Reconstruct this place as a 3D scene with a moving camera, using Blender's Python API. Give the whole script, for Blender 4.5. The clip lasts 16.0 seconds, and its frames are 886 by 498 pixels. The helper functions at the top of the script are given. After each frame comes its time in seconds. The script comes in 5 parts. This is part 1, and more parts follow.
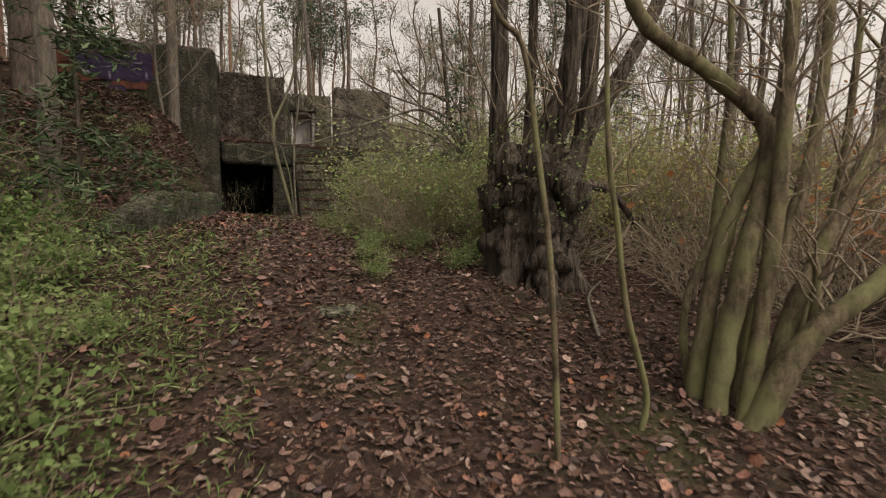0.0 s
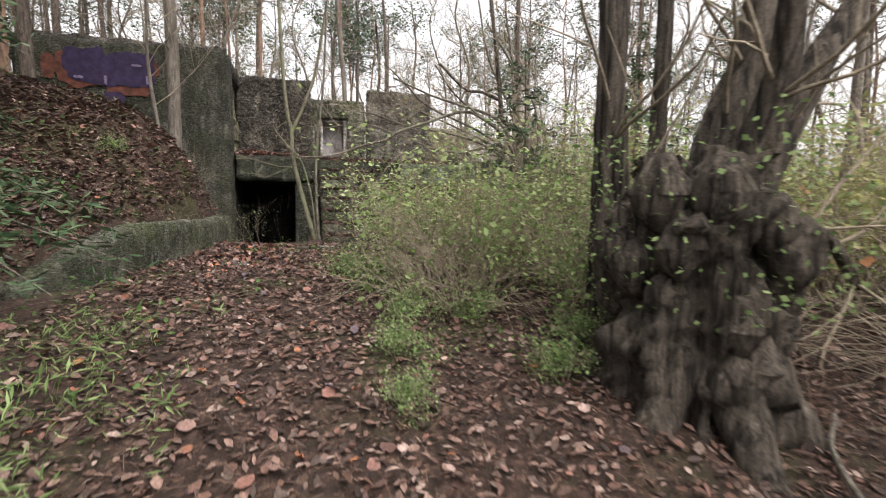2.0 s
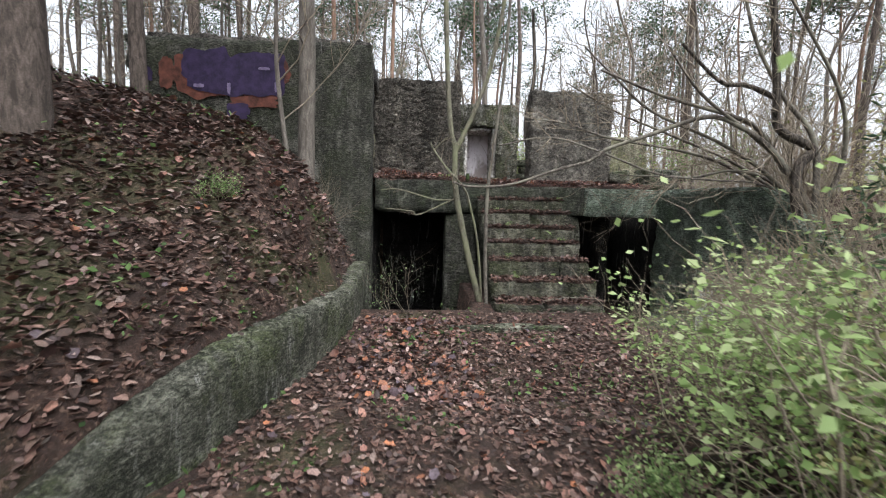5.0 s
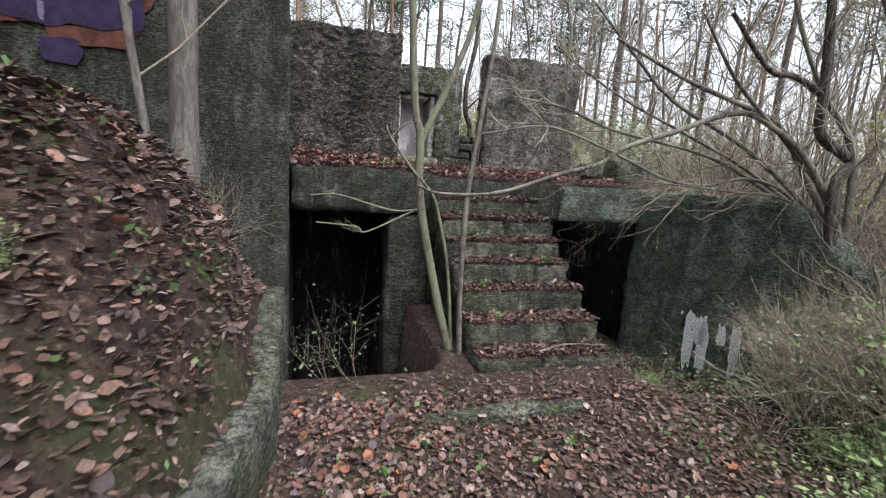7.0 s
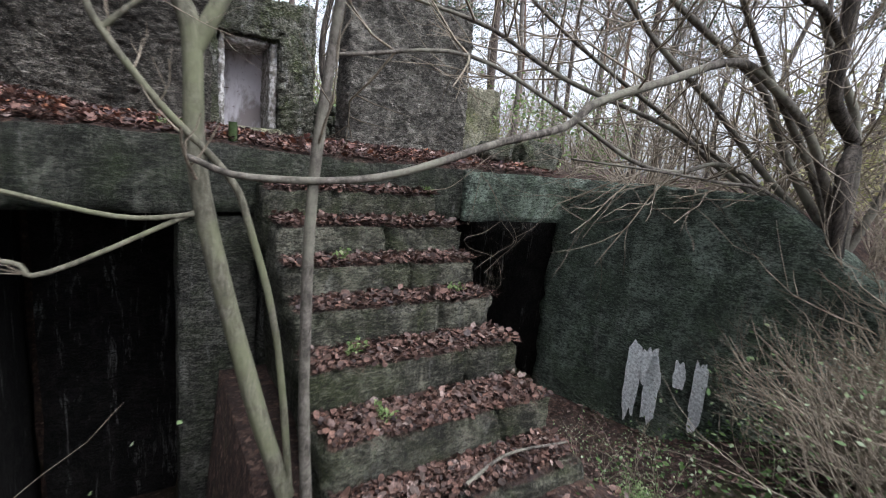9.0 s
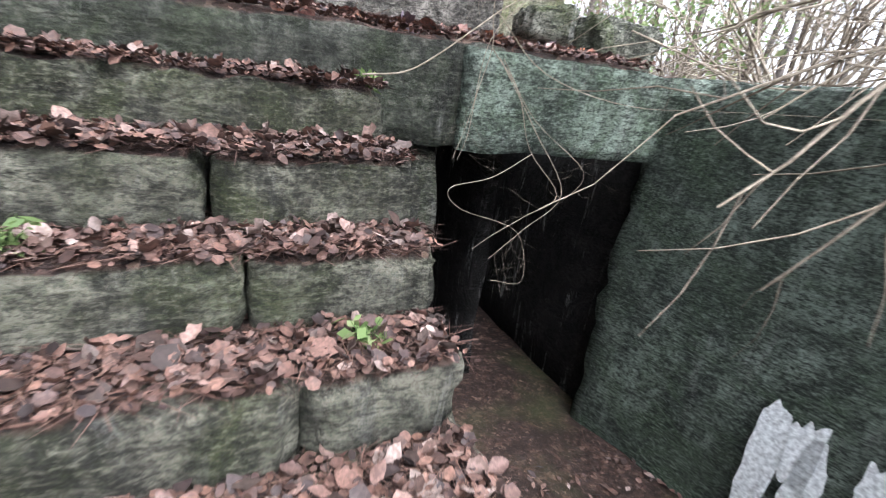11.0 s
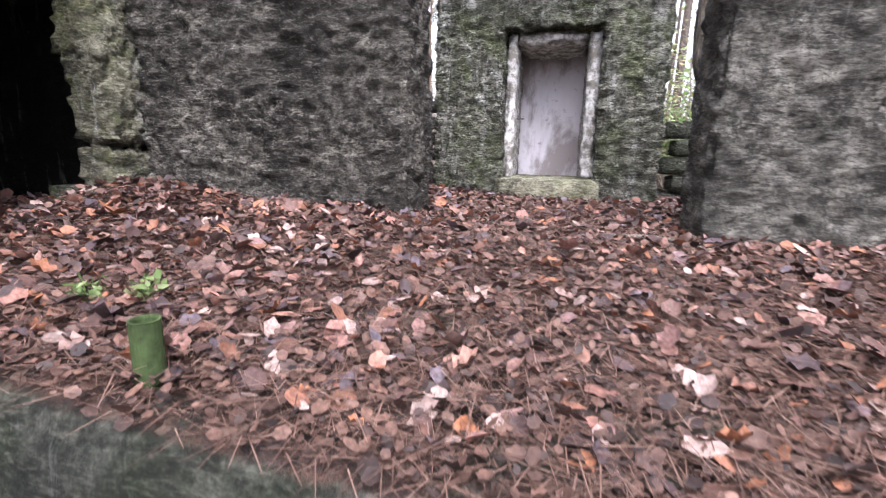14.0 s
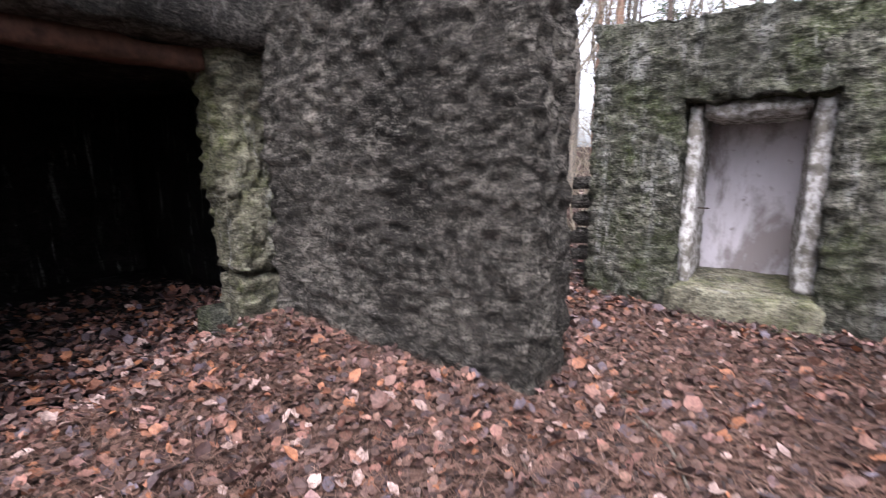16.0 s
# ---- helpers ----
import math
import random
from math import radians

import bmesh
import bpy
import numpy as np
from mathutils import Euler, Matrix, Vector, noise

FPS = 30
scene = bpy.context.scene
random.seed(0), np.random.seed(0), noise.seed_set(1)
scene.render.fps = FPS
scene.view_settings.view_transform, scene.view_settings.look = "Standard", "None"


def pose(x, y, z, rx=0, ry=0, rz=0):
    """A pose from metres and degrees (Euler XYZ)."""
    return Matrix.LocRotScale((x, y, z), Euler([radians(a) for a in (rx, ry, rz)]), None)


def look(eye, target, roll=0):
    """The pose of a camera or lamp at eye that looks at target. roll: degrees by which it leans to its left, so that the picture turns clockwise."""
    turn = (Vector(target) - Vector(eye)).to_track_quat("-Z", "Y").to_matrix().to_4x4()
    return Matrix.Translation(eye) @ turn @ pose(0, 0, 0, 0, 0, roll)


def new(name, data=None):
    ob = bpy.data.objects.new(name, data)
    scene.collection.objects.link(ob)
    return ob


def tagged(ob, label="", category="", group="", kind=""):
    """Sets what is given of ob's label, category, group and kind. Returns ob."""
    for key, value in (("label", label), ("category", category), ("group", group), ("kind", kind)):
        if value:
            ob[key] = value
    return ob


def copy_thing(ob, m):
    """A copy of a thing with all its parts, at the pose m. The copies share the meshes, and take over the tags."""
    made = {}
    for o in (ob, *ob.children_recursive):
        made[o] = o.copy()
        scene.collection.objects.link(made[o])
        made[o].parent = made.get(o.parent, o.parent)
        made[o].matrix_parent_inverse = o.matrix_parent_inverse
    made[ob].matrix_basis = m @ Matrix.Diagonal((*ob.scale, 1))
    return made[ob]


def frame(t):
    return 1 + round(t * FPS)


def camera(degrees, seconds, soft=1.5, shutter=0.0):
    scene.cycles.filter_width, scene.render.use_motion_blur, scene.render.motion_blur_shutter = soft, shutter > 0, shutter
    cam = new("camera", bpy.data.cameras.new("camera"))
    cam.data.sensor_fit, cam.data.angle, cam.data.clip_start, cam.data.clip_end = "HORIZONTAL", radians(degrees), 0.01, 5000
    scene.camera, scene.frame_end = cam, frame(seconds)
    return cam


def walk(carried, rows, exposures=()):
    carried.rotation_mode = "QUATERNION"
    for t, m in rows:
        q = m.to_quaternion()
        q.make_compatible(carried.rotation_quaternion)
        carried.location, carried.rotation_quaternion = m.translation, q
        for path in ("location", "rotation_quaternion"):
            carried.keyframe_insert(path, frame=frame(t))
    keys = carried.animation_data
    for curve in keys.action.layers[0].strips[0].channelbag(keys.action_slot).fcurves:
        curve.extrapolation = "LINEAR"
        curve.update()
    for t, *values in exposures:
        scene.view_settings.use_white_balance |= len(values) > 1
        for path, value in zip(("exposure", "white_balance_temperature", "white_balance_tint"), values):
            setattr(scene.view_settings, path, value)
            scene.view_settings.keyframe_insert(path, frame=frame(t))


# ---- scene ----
cam = camera(86.9, 16.0, soft=1.0, shutter=0.35)

EXPOSURES = [(0, 0.5, 8100, 14), (0.5, 1.35, 7700, 14), (1.2, 1.5, 7200, 13), (4, 1.4, 6300, 9), (7, 1.55, 6000, 9), (9, 1.4, 5850, 11), (11.3, 2.75, 5800, 12), (12.3, 2.7, 5850, 14), (14, 2.4, 5900, 17), (16, 2.05, 6000, 18)]
PATH = [
    (0, (-2.532, -15.258, 0.779), (-1.823, -13.401, 0.564), 0.9),
    (0.5, (-2.447, -14.723, 0.869), (-1.71, -12.879, 0.633), 0.6),
    (1, (-2.287, -14.148, 0.882), (-1.529, -12.31, 0.664), 0.7),
    (1.5, (-2.09, -13.558, 1.002), (-1.42, -11.686, 0.794), 0.7),
    (2, (-1.949, -12.87, 1.1), (-1.399, -10.957, 0.912), 0.3),
    (2.5, (-2.0, -12.234, 1.215), (-1.585, -10.284, 1.057), 0.5),
    (3, (-1.99, -11.561, 1.304), (-1.726, -9.585, 1.136), 0.8),
    (3.5, (-2.035, -10.852, 1.504), (-1.885, -8.863, 1.36), 0.7),
    (4, (-2.286, -10.314, 1.588), (-2.236, -8.32, 1.448), 0.7),
    (6.5, (-3.355, -7.585, 2.324), (-2.933, -5.656, 2.004), 3.1),
    (7, (-3.368, -6.949, 2.391), (-2.832, -5.052, 2.053), 3.5),
    (7.5, (-3.222, -6.38, 2.332), (-2.615, -4.502, 2.008), 3.6),
    (8, (-2.945, -5.669, 2.349), (-2.197, -3.845, 2.009), 3.9),
    (8.5, (-2.757, -4.991, 2.252), (-1.836, -3.252, 1.892), 4.6),
    (9, (-2.426, -4.403, 2.251), (-1.378, -2.735, 1.905), 4.9),
    (11.3, (-0.554, -2.238, 1.986), (0.191, -0.514, 1.298), 6.4),
    (11.5, (-0.516, -2.061, 1.971), (0.162, -0.294, 1.322), 5.5),
    (12, (-0.47, -1.69, 2.115), (-0.095, 0.219, 1.652), 3.0),
    (12.5, (-0.5, -1.369, 2.396), (-0.404, 0.582, 1.969), 1.9),
    (13, (-0.709, -1.173, 2.523), (-0.803, 0.781, 2.108), 2.3),
    (13.5, (-0.888, -0.909, 2.764), (-1.162, 1.03, 2.356), 1.8),
    (14, (-0.877, -0.727, 2.892), (-1.344, 1.174, 2.482), 1.3),
    (14.5, (-0.955, -0.518, 3.129), (-1.55, 1.348, 2.728), 0.8),
    (15, (-1.007, -0.298, 3.323), (-1.694, 1.541, 2.94), 0.5),
    (15.5, (-0.963, -0.138, 3.461), (-1.809, 1.633, 3.077), 0.2),
    (16, (-0.925, 0.096, 3.673), (-2.041, 1.713, 3.298), -0.6),
]
walk(cam, [(t, look(eye, target, roll)) for t, eye, target, roll in PATH], EXPOSURES)

# ---- world and light: overcast winter sky ----
world = bpy.data.worlds.new("overcast_sky")
scene.world = world
world.use_nodes = True
wn = world.node_tree
sky = wn.nodes.new("ShaderNodeTexSky")
sky.sky_type, sky.sun_disc = "NISHITA", False
sky.sun_elevation, sky.sun_rotation = radians(58), radians(160)
sky.air_density, sky.dust_density, sky.ozone_density = 1.0, 4.0, 1.0
grey = wn.nodes.new("ShaderNodeHueSaturation")
grey.inputs["Saturation"].default_value = 0.16
wn.links.new(sky.outputs[0], grey.inputs["Color"])
wn.links.new(grey.outputs[0], wn.nodes["Background"].inputs[0])
wn.nodes["Background"].inputs[1].default_value = 0.15

sun_data = bpy.data.lights.new("sun", "SUN")
sun_data.energy, sun_data.angle, sun_data.color = 1.0, radians(60), (1.0, 0.97, 0.92)
sun = new("sun", sun_data)
sun.matrix_world = look((0, 0, 20), (-2.5, 7, 8.0))

RNG = np.random.default_rng(7)


# ---- mesh tools ----
def smooth(me):
    me.polygons.foreach_set("use_smooth", np.ones(len(me.polygons), bool))


def mesh_np(name, v, f, mat, soft=False):
    """A mesh from arrays of vertices and of triangles or quads."""
    v, f = np.asarray(v, float), np.asarray(f, int)
    me = bpy.data.meshes.new(name)
    k = f.shape[1]
    me.vertices.add(len(v))
    me.vertices.foreach_set("co", v.ravel())
    me.loops.add(f.size)
    me.loops.foreach_set("vertex_index", f.ravel())
    me.polygons.add(len(f))
    me.polygons.foreach_set("loop_start", np.arange(0, f.size, k))
    me.polygons.foreach_set("loop_total", np.full(len(f), k))
    me.update(calc_edges=True)
    if soft:
        smooth(me)
    me.materials.append(mat)
    return me


def thing(name, label, category, group="", kind="", at=(0, 0, 0)):
    ob = new(name)
    ob.location = at
    return tagged(ob, label, category, group, kind)


FINE = {"twig_spray", "bough_spray", "foliage", "needle_crown", "leaf_sprout"}


def part_me(name, me, parent, label=""):
    ob = new(name, me)
    if name in FINE:
        ob["kind"] = "stuff"
    ob.parent = parent
    if label:
        ob["label"] = label
    return ob


def part(name, bm, mat, parent, label=""):
    me = bpy.data.meshes.new(name)
    bm.to_mesh(me)
    bm.free()
    me.materials.append(mat)
    return part_me(name, me, parent, label)


def wob(p, size, seed=0.0):
    return noise.noise(Vector((p[0] / size + seed, p[1] / size - seed, p[2] / size + 2 * seed)))


def rough_box(x0, x1, y0, y1, z0, z1, step=0.12, amp=0.012, chip=0.03, seed=0.0, bend=None):
    """A block of cast concrete: a box cut into a grid, uneven on its faces and chipped along its edges."""
    xs, ys, zs = [np.linspace(a, b, max(2, int(round((b - a) / step)) + 1)) for a, b in ((x0, x1), (y0, y1), (z0, z1))]
    n = [len(xs) - 1, len(ys) - 1, len(zs) - 1]
    ids, verts, faces = {}, [], []

    def vid(i, j, k):
        key = (i, j, k)
        if key not in ids:
            p = Vector((xs[i], ys[j], zs[k]))
            out = [(-1 if a == 0 else 1 if a == m else 0) for a, m in zip(key, n)]
            edges = sum(1 for o in out if o)
            d = amp * (wob(p, 0.45, seed) + 0.6 * wob(p, 0.13, seed + 3) + (1.3 * wob(p, 0.06, seed + 6) if step < 0.06 else 0))
            if edges > 1:
                d -= chip * max(0.0, 0.35 + 1.3 * wob(p, 0.22, seed + 9)) + 0.006
            q = p + d * Vector(out)
            ids[key] = len(verts)
            verts.append(bend(q) if bend else q)
        return ids[key]

    for i in range(n[0]):
        for j in range(n[1]):
            faces += [(vid(i, j, 0), vid(i, j + 1, 0), vid(i + 1, j + 1, 0), vid(i + 1, j, 0)),
                      (vid(i, j, n[2]), vid(i + 1, j, n[2]), vid(i + 1, j + 1, n[2]), vid(i, j + 1, n[2]))]
    for i in range(n[0]):
        for k in range(n[2]):
            faces += [(vid(i, 0, k), vid(i + 1, 0, k), vid(i + 1, 0, k + 1), vid(i, 0, k + 1)),
                      (vid(i, n[1], k), vid(i, n[1], k + 1), vid(i + 1, n[1], k + 1), vid(i + 1, n[1], k))]
    for j in range(n[1]):
        for k in range(n[2]):
            faces += [(vid(0, j, k), vid(0, j, k + 1), vid(0, j + 1, k + 1), vid(0, j + 1, k)),
                      (vid(n[0], j, k), vid(n[0], j + 1, k), vid(n[0], j + 1, k + 1), vid(n[0], j, k + 1))]
    return np.array(verts), np.array(faces)


def wall(name, label, mat, *box, category="wall", **kw):
    v, f = rough_box(*box, **kw)
    return tagged(new(name, mesh_np(name, v, f, mat)), label, category, kind="structure")


def piece(name, mat, parent, *box, label="", **kw):
    v, f = rough_box(*box, **kw)
    return part_me(name, mesh_np(name, v, f, mat), parent, label)


def spline(pts, n=5):
    """A smooth line through control points."""
    p = [Vector(a) for a in pts]
    p = [2 * p[0] - p[1]] + p + [2 * p[-1] - p[-2]]
    out = []
    for a, b, c, d in zip(p, p[1:], p[2:], p[3:]):
        for i in range(n):
            t = i / n
            out.append(0.5 * ((2 * b) + (c - a) * t + (2 * a - 5 * b + 4 * c - d) * t * t + (3 * b - a - 3 * c + d) * t ** 3))
    return out + [p[-2]]


class Limbs:
    """Gathers the tubes of one stem or tree."""

    def __init__(self):
        self.v, self.f, self.count = [], [], 0

    def tube(self, pts, r0, r1, sides=7, knot=0.0, power=1.0, lump=0.16, furrow=0.0):
        pts = [Vector(p) for p in pts]
        m = len(pts)
        side = None
        for i, p in enumerate(pts):
            d = (pts[min(i + 1, m - 1)] - pts[max(i - 1, 0)]).normalized()
            side = d.orthogonal() if side is None else (side - d * side.dot(d))
            side.normalize()
            up = d.cross(side)
            r = r0 + (r1 - r0) * (i / (m - 1)) ** power
            for s in range(sides):
                a = 2 * math.pi * s / sides
                w = math.cos(a) * side + math.sin(a) * up
                k = 1 + (knot * (wob(p + w * r, lump) + 0.6 * wob(p + w * r, lump * 0.35, 4)) if knot else 0)
                if furrow:
                    k += furrow * (noise.noise((a * r * 22, 3.0 * r, p.z * 1.3)) - abs(noise.noise((math.cos(a) * r * 34, math.sin(a) * r * 34, p.z * 2.2))))
                self.v.append(p + w * r * k)
        for i in range(m - 1):
            for s in range(sides):
                a, b = self.count + i * sides + s, self.count + i * sides + (s + 1) % sides
                self.f.append((a, b, b + sides, a + sides))
        self.count += m * sides

    def mesh(self, name, mat):
        return mesh_np(name, np.array(self.v), np.array(self.f), mat, soft=True)


def grow(limbs, rng, p, d, length, r, depth, tips, spread=0.6, lift=0.25, wander=0.18, kids=4, sides=5):
    """A branch that wanders upward and puts out smaller ones."""
    pts, steps = [p.copy()], 4 if depth else 3
    for _ in range(steps):
        d = (d + wander * Vector(rng.normal(size=3)) + Vector((0, 0, lift * 0.25))).normalized()
        pts.append(pts[-1] + d * (length / steps))
    limbs.tube(pts, r, r * 0.45, sides if depth else 3)
    tips.append(pts[-1])
    if depth == 0:
        return
    for k in range(kids):
        t = 0.3 + 0.7 * (k + rng.random()) / kids
        i = min(int(t * steps), steps - 1)
        q = pts[i].lerp(pts[i + 1], t * steps - i)
        a = Vector(rng.normal(size=3))
        a = (a - d * a.dot(d)).normalized()
        grow(limbs, rng, q, (d + spread * (0.6 + rng.random()) * a).normalized(), length * (0.42 + 0.25 * rng.random()),
             r * (0.75 - 0.4 * t), depth - 1, tips, spread, lift, wander, kids, max(3, sides - 1))


LEAF_V = np.array([(0, 0, 0), (0.28, 0.42, 0.10), (-0.28, 0.42, 0.10), (0, 0.5, 0), (0.17, 0.78, 0.10), (-0.17, 0.78, 0.10), (0, 1.0, 0.05)])
LEAF_F = np.array([(0, 1, 3), (0, 3, 2), (1, 4, 3), (2, 3, 5), (3, 4, 6), (3, 6, 5)])
BROAD_V = np.array([(0, 0.5, 0), (0, 0, 0.04), (0.3, 0.15, 0.1), (0.33, 0.36, 0.07), (0.44, 0.55, 0.14), (0.32, 0.74, 0.08), (0.10, 1.0, 0.12), (-0.20, 0.88, 0.07), (-0.40, 0.68, 0.14), (-0.36, 0.44, 0.06), (-0.36, 0.2, 0.12)])
BROAD_F = np.array([(0, i, i % 10 + 1) for i in range(1, 11)])
SMALL_V = np.array([(0, 0, 0), (0.3, 0.5, 0.06), (0, 1, 0), (-0.3, 0.5, 0.06)])
SMALL_F = np.array([(0, 1, 2), (0, 2, 3)])
NEEDLE_V = np.array([(-0.012, 0, 0), (0.012, 0, 0), (0.006, 1, 0.02), (-0.006, 1, 0.02)])
NEEDLE_F = np.array([(0, 1, 2), (0, 2, 3)])


def turned(rx, ry, rz):
    cx, sx, cy, sy, cz, sz = np.cos(rx), np.sin(rx), np.cos(ry), np.sin(ry), np.cos(rz), np.sin(rz)
    m = np.empty((len(rx), 3, 3))
    m[:, 0] = np.stack([cz * cy, cz * sy * sx - sz * cx, cz * sy * cx + sz * sx], 1)
    m[:, 1] = np.stack([sz * cy, sz * sy * sx + cz * cx, sz * sy * cx - cz * sx], 1)
    m[:, 2] = np.stack([-sy, cy * sx, cy * cx], 1)
    return m


def scatter(name, tv, tf, pos, size, mat, rng, tilt=0.35, curl=1.0):
    """Many small leaves in one mesh, each turned and bent its own way."""
    pos = np.asarray(pos, float)
    n = len(pos)
    rot = turned(rng.normal(0, tilt, n), rng.normal(0, tilt, n), rng.uniform(0, 6.283, n))
    size = size * np.clip(rng.lognormal(-0.08, 0.33, n), 0.45, 1.5)
    t = np.repeat(tv[None], n, 0)
    t[:, :, 0] *= rng.uniform(0.6, 1.35, n)[:, None]
    t[:, :, 2] *= (curl * rng.uniform(-1.0, 2.4, n))[:, None]
    v = np.einsum("nij,nkj->nki", rot, t * size[:, None, None]) + pos[:, None]
    f = (tf[None] + (np.arange(n) * len(tv))[:, None, None]).reshape(-1, 3)
    return mesh_np(name, v.reshape(-1, 3), f, mat)


# ---- materials ----
class Nodes:
    def __init__(self, name, rough=0.9):
        self.mat = bpy.data.materials.new(name)
        self.mat.use_nodes = True
        self.t = self.mat.node_tree
        self.bsdf = self.t.nodes["Principled BSDF"]
        self.bsdf.inputs["Roughness"].default_value = rough
        self.bsdf.inputs["Specular IOR Level"].default_value = 0.25
        self.pos = self.t.nodes.new("ShaderNodeNewGeometry").outputs["Position"]

    def noise(self, scale, detail=6, rough=0.6, stretch=None, warp=0.0):
        n = self.t.nodes.new("ShaderNodeTexNoise")
        n.inputs["Scale"].default_value, n.inputs["Detail"].default_value, n.inputs["Roughness"].default_value = scale, detail, rough
        n.inputs["Distortion"].default_value = warp
        src = self.pos
        if stretch:
            m = self.t.nodes.new("ShaderNodeMapping")
            m.inputs["Scale"].default_value = stretch
            self.t.links.new(src, m.inputs[0])
            src = m.outputs[0]
        self.t.links.new(src, n.inputs["Vector"])
        return n.outputs["Fac"]

    def ramp(self, fac, *stops):
        r = self.t.nodes.new("ShaderNodeValToRGB")
        while len(r.color_ramp.elements) < len(stops):
            r.color_ramp.elements.new(0.5)
        for e, (p, c) in zip(r.color_ramp.elements, stops):
            e.position, e.color = p, (*c, 1) if isinstance(c, tuple) else (c, c, c, 1)
        self.t.links.new(fac, r.inputs[0])
        return r.outputs[0]

    def mix(self, fac, a, b, mode="MIX"):
        m = self.t.nodes.new("ShaderNodeMix")
        m.data_type, m.blend_type = "RGBA", mode
        for socket, value in ((m.inputs[0], fac), (m.inputs[6], a), (m.inputs[7], b)):
            if isinstance(value, bpy.types.NodeSocket):
                self.t.links.new(value, socket)
            else:
                socket.default_value = (*value, 1) if isinstance(value, tuple) else value
        return m.outputs[2]

    def island(self):
        return self.t.nodes.new("ShaderNodeNewGeometry").outputs["Random Per Island"]

    def up(self):
        s = self.t.nodes.new("ShaderNodeSeparateXYZ")
        self.t.links.new(self.t.nodes.new("ShaderNodeNewGeometry").outputs["Normal"], s.inputs[0])
        return s.outputs[2]

    def done(self, color, *bumps):
        if isinstance(color, tuple):
            self.bsdf.inputs["Base Color"].default_value = (*color, 1)
        else:
            self.t.links.new(color, self.bsdf.inputs["Base Color"])
        last = None
        for height, strength, dist in bumps:
            b = self.t.nodes.new("ShaderNodeBump")
            b.inputs["Strength"].default_value, b.inputs["Distance"].default_value = strength, dist
            self.t.links.new(height, b.inputs["Height"])
            if last:
                self.t.links.new(last, b.inputs["Normal"])
            last = b.outputs[0]
        if last:
            self.t.links.new(last, self.bsdf.inputs["Normal"])
        return self.mat


def leaf_pattern(m, scale):
    """Flat overlapping leaves and crumbs, as a colour and a height."""
    n = m.t.nodes.new("ShaderNodeTexNoise")
    n.inputs["Scale"].default_value, n.inputs["Detail"].default_value = scale * 0.8, 4
    m.t.links.new(m.pos, n.inputs["Vector"])
    a = m.t.nodes.new("ShaderNodeVectorMath")
    a.operation = "MULTIPLY_ADD"
    a.inputs[1].default_value = (1.6 / scale,) * 3
    m.t.links.new(n.outputs["Color"], a.inputs[0])
    m.t.links.new(m.pos, a.inputs[2])
    v = m.t.nodes.new("ShaderNodeTexVoronoi")
    v.inputs["Scale"].default_value = scale
    m.t.links.new(a.outputs[0], v.inputs["Vector"])
    pick = m.t.nodes.new("ShaderNodeSeparateXYZ")
    m.t.links.new(v.outputs["Color"], pick.inputs[0])
    col = m.ramp(pick.outputs[0], (0.0, (0.022, 0.015, 0.012)), (0.3, (0.075, 0.044, 0.033)), (0.5, (0.035, 0.024, 0.022)), (0.7, (0.13, 0.075, 0.057)), (0.86, (0.05, 0.035, 0.033)), (1.0, (0.26, 0.17, 0.13)))
    return col, pick.outputs[1]


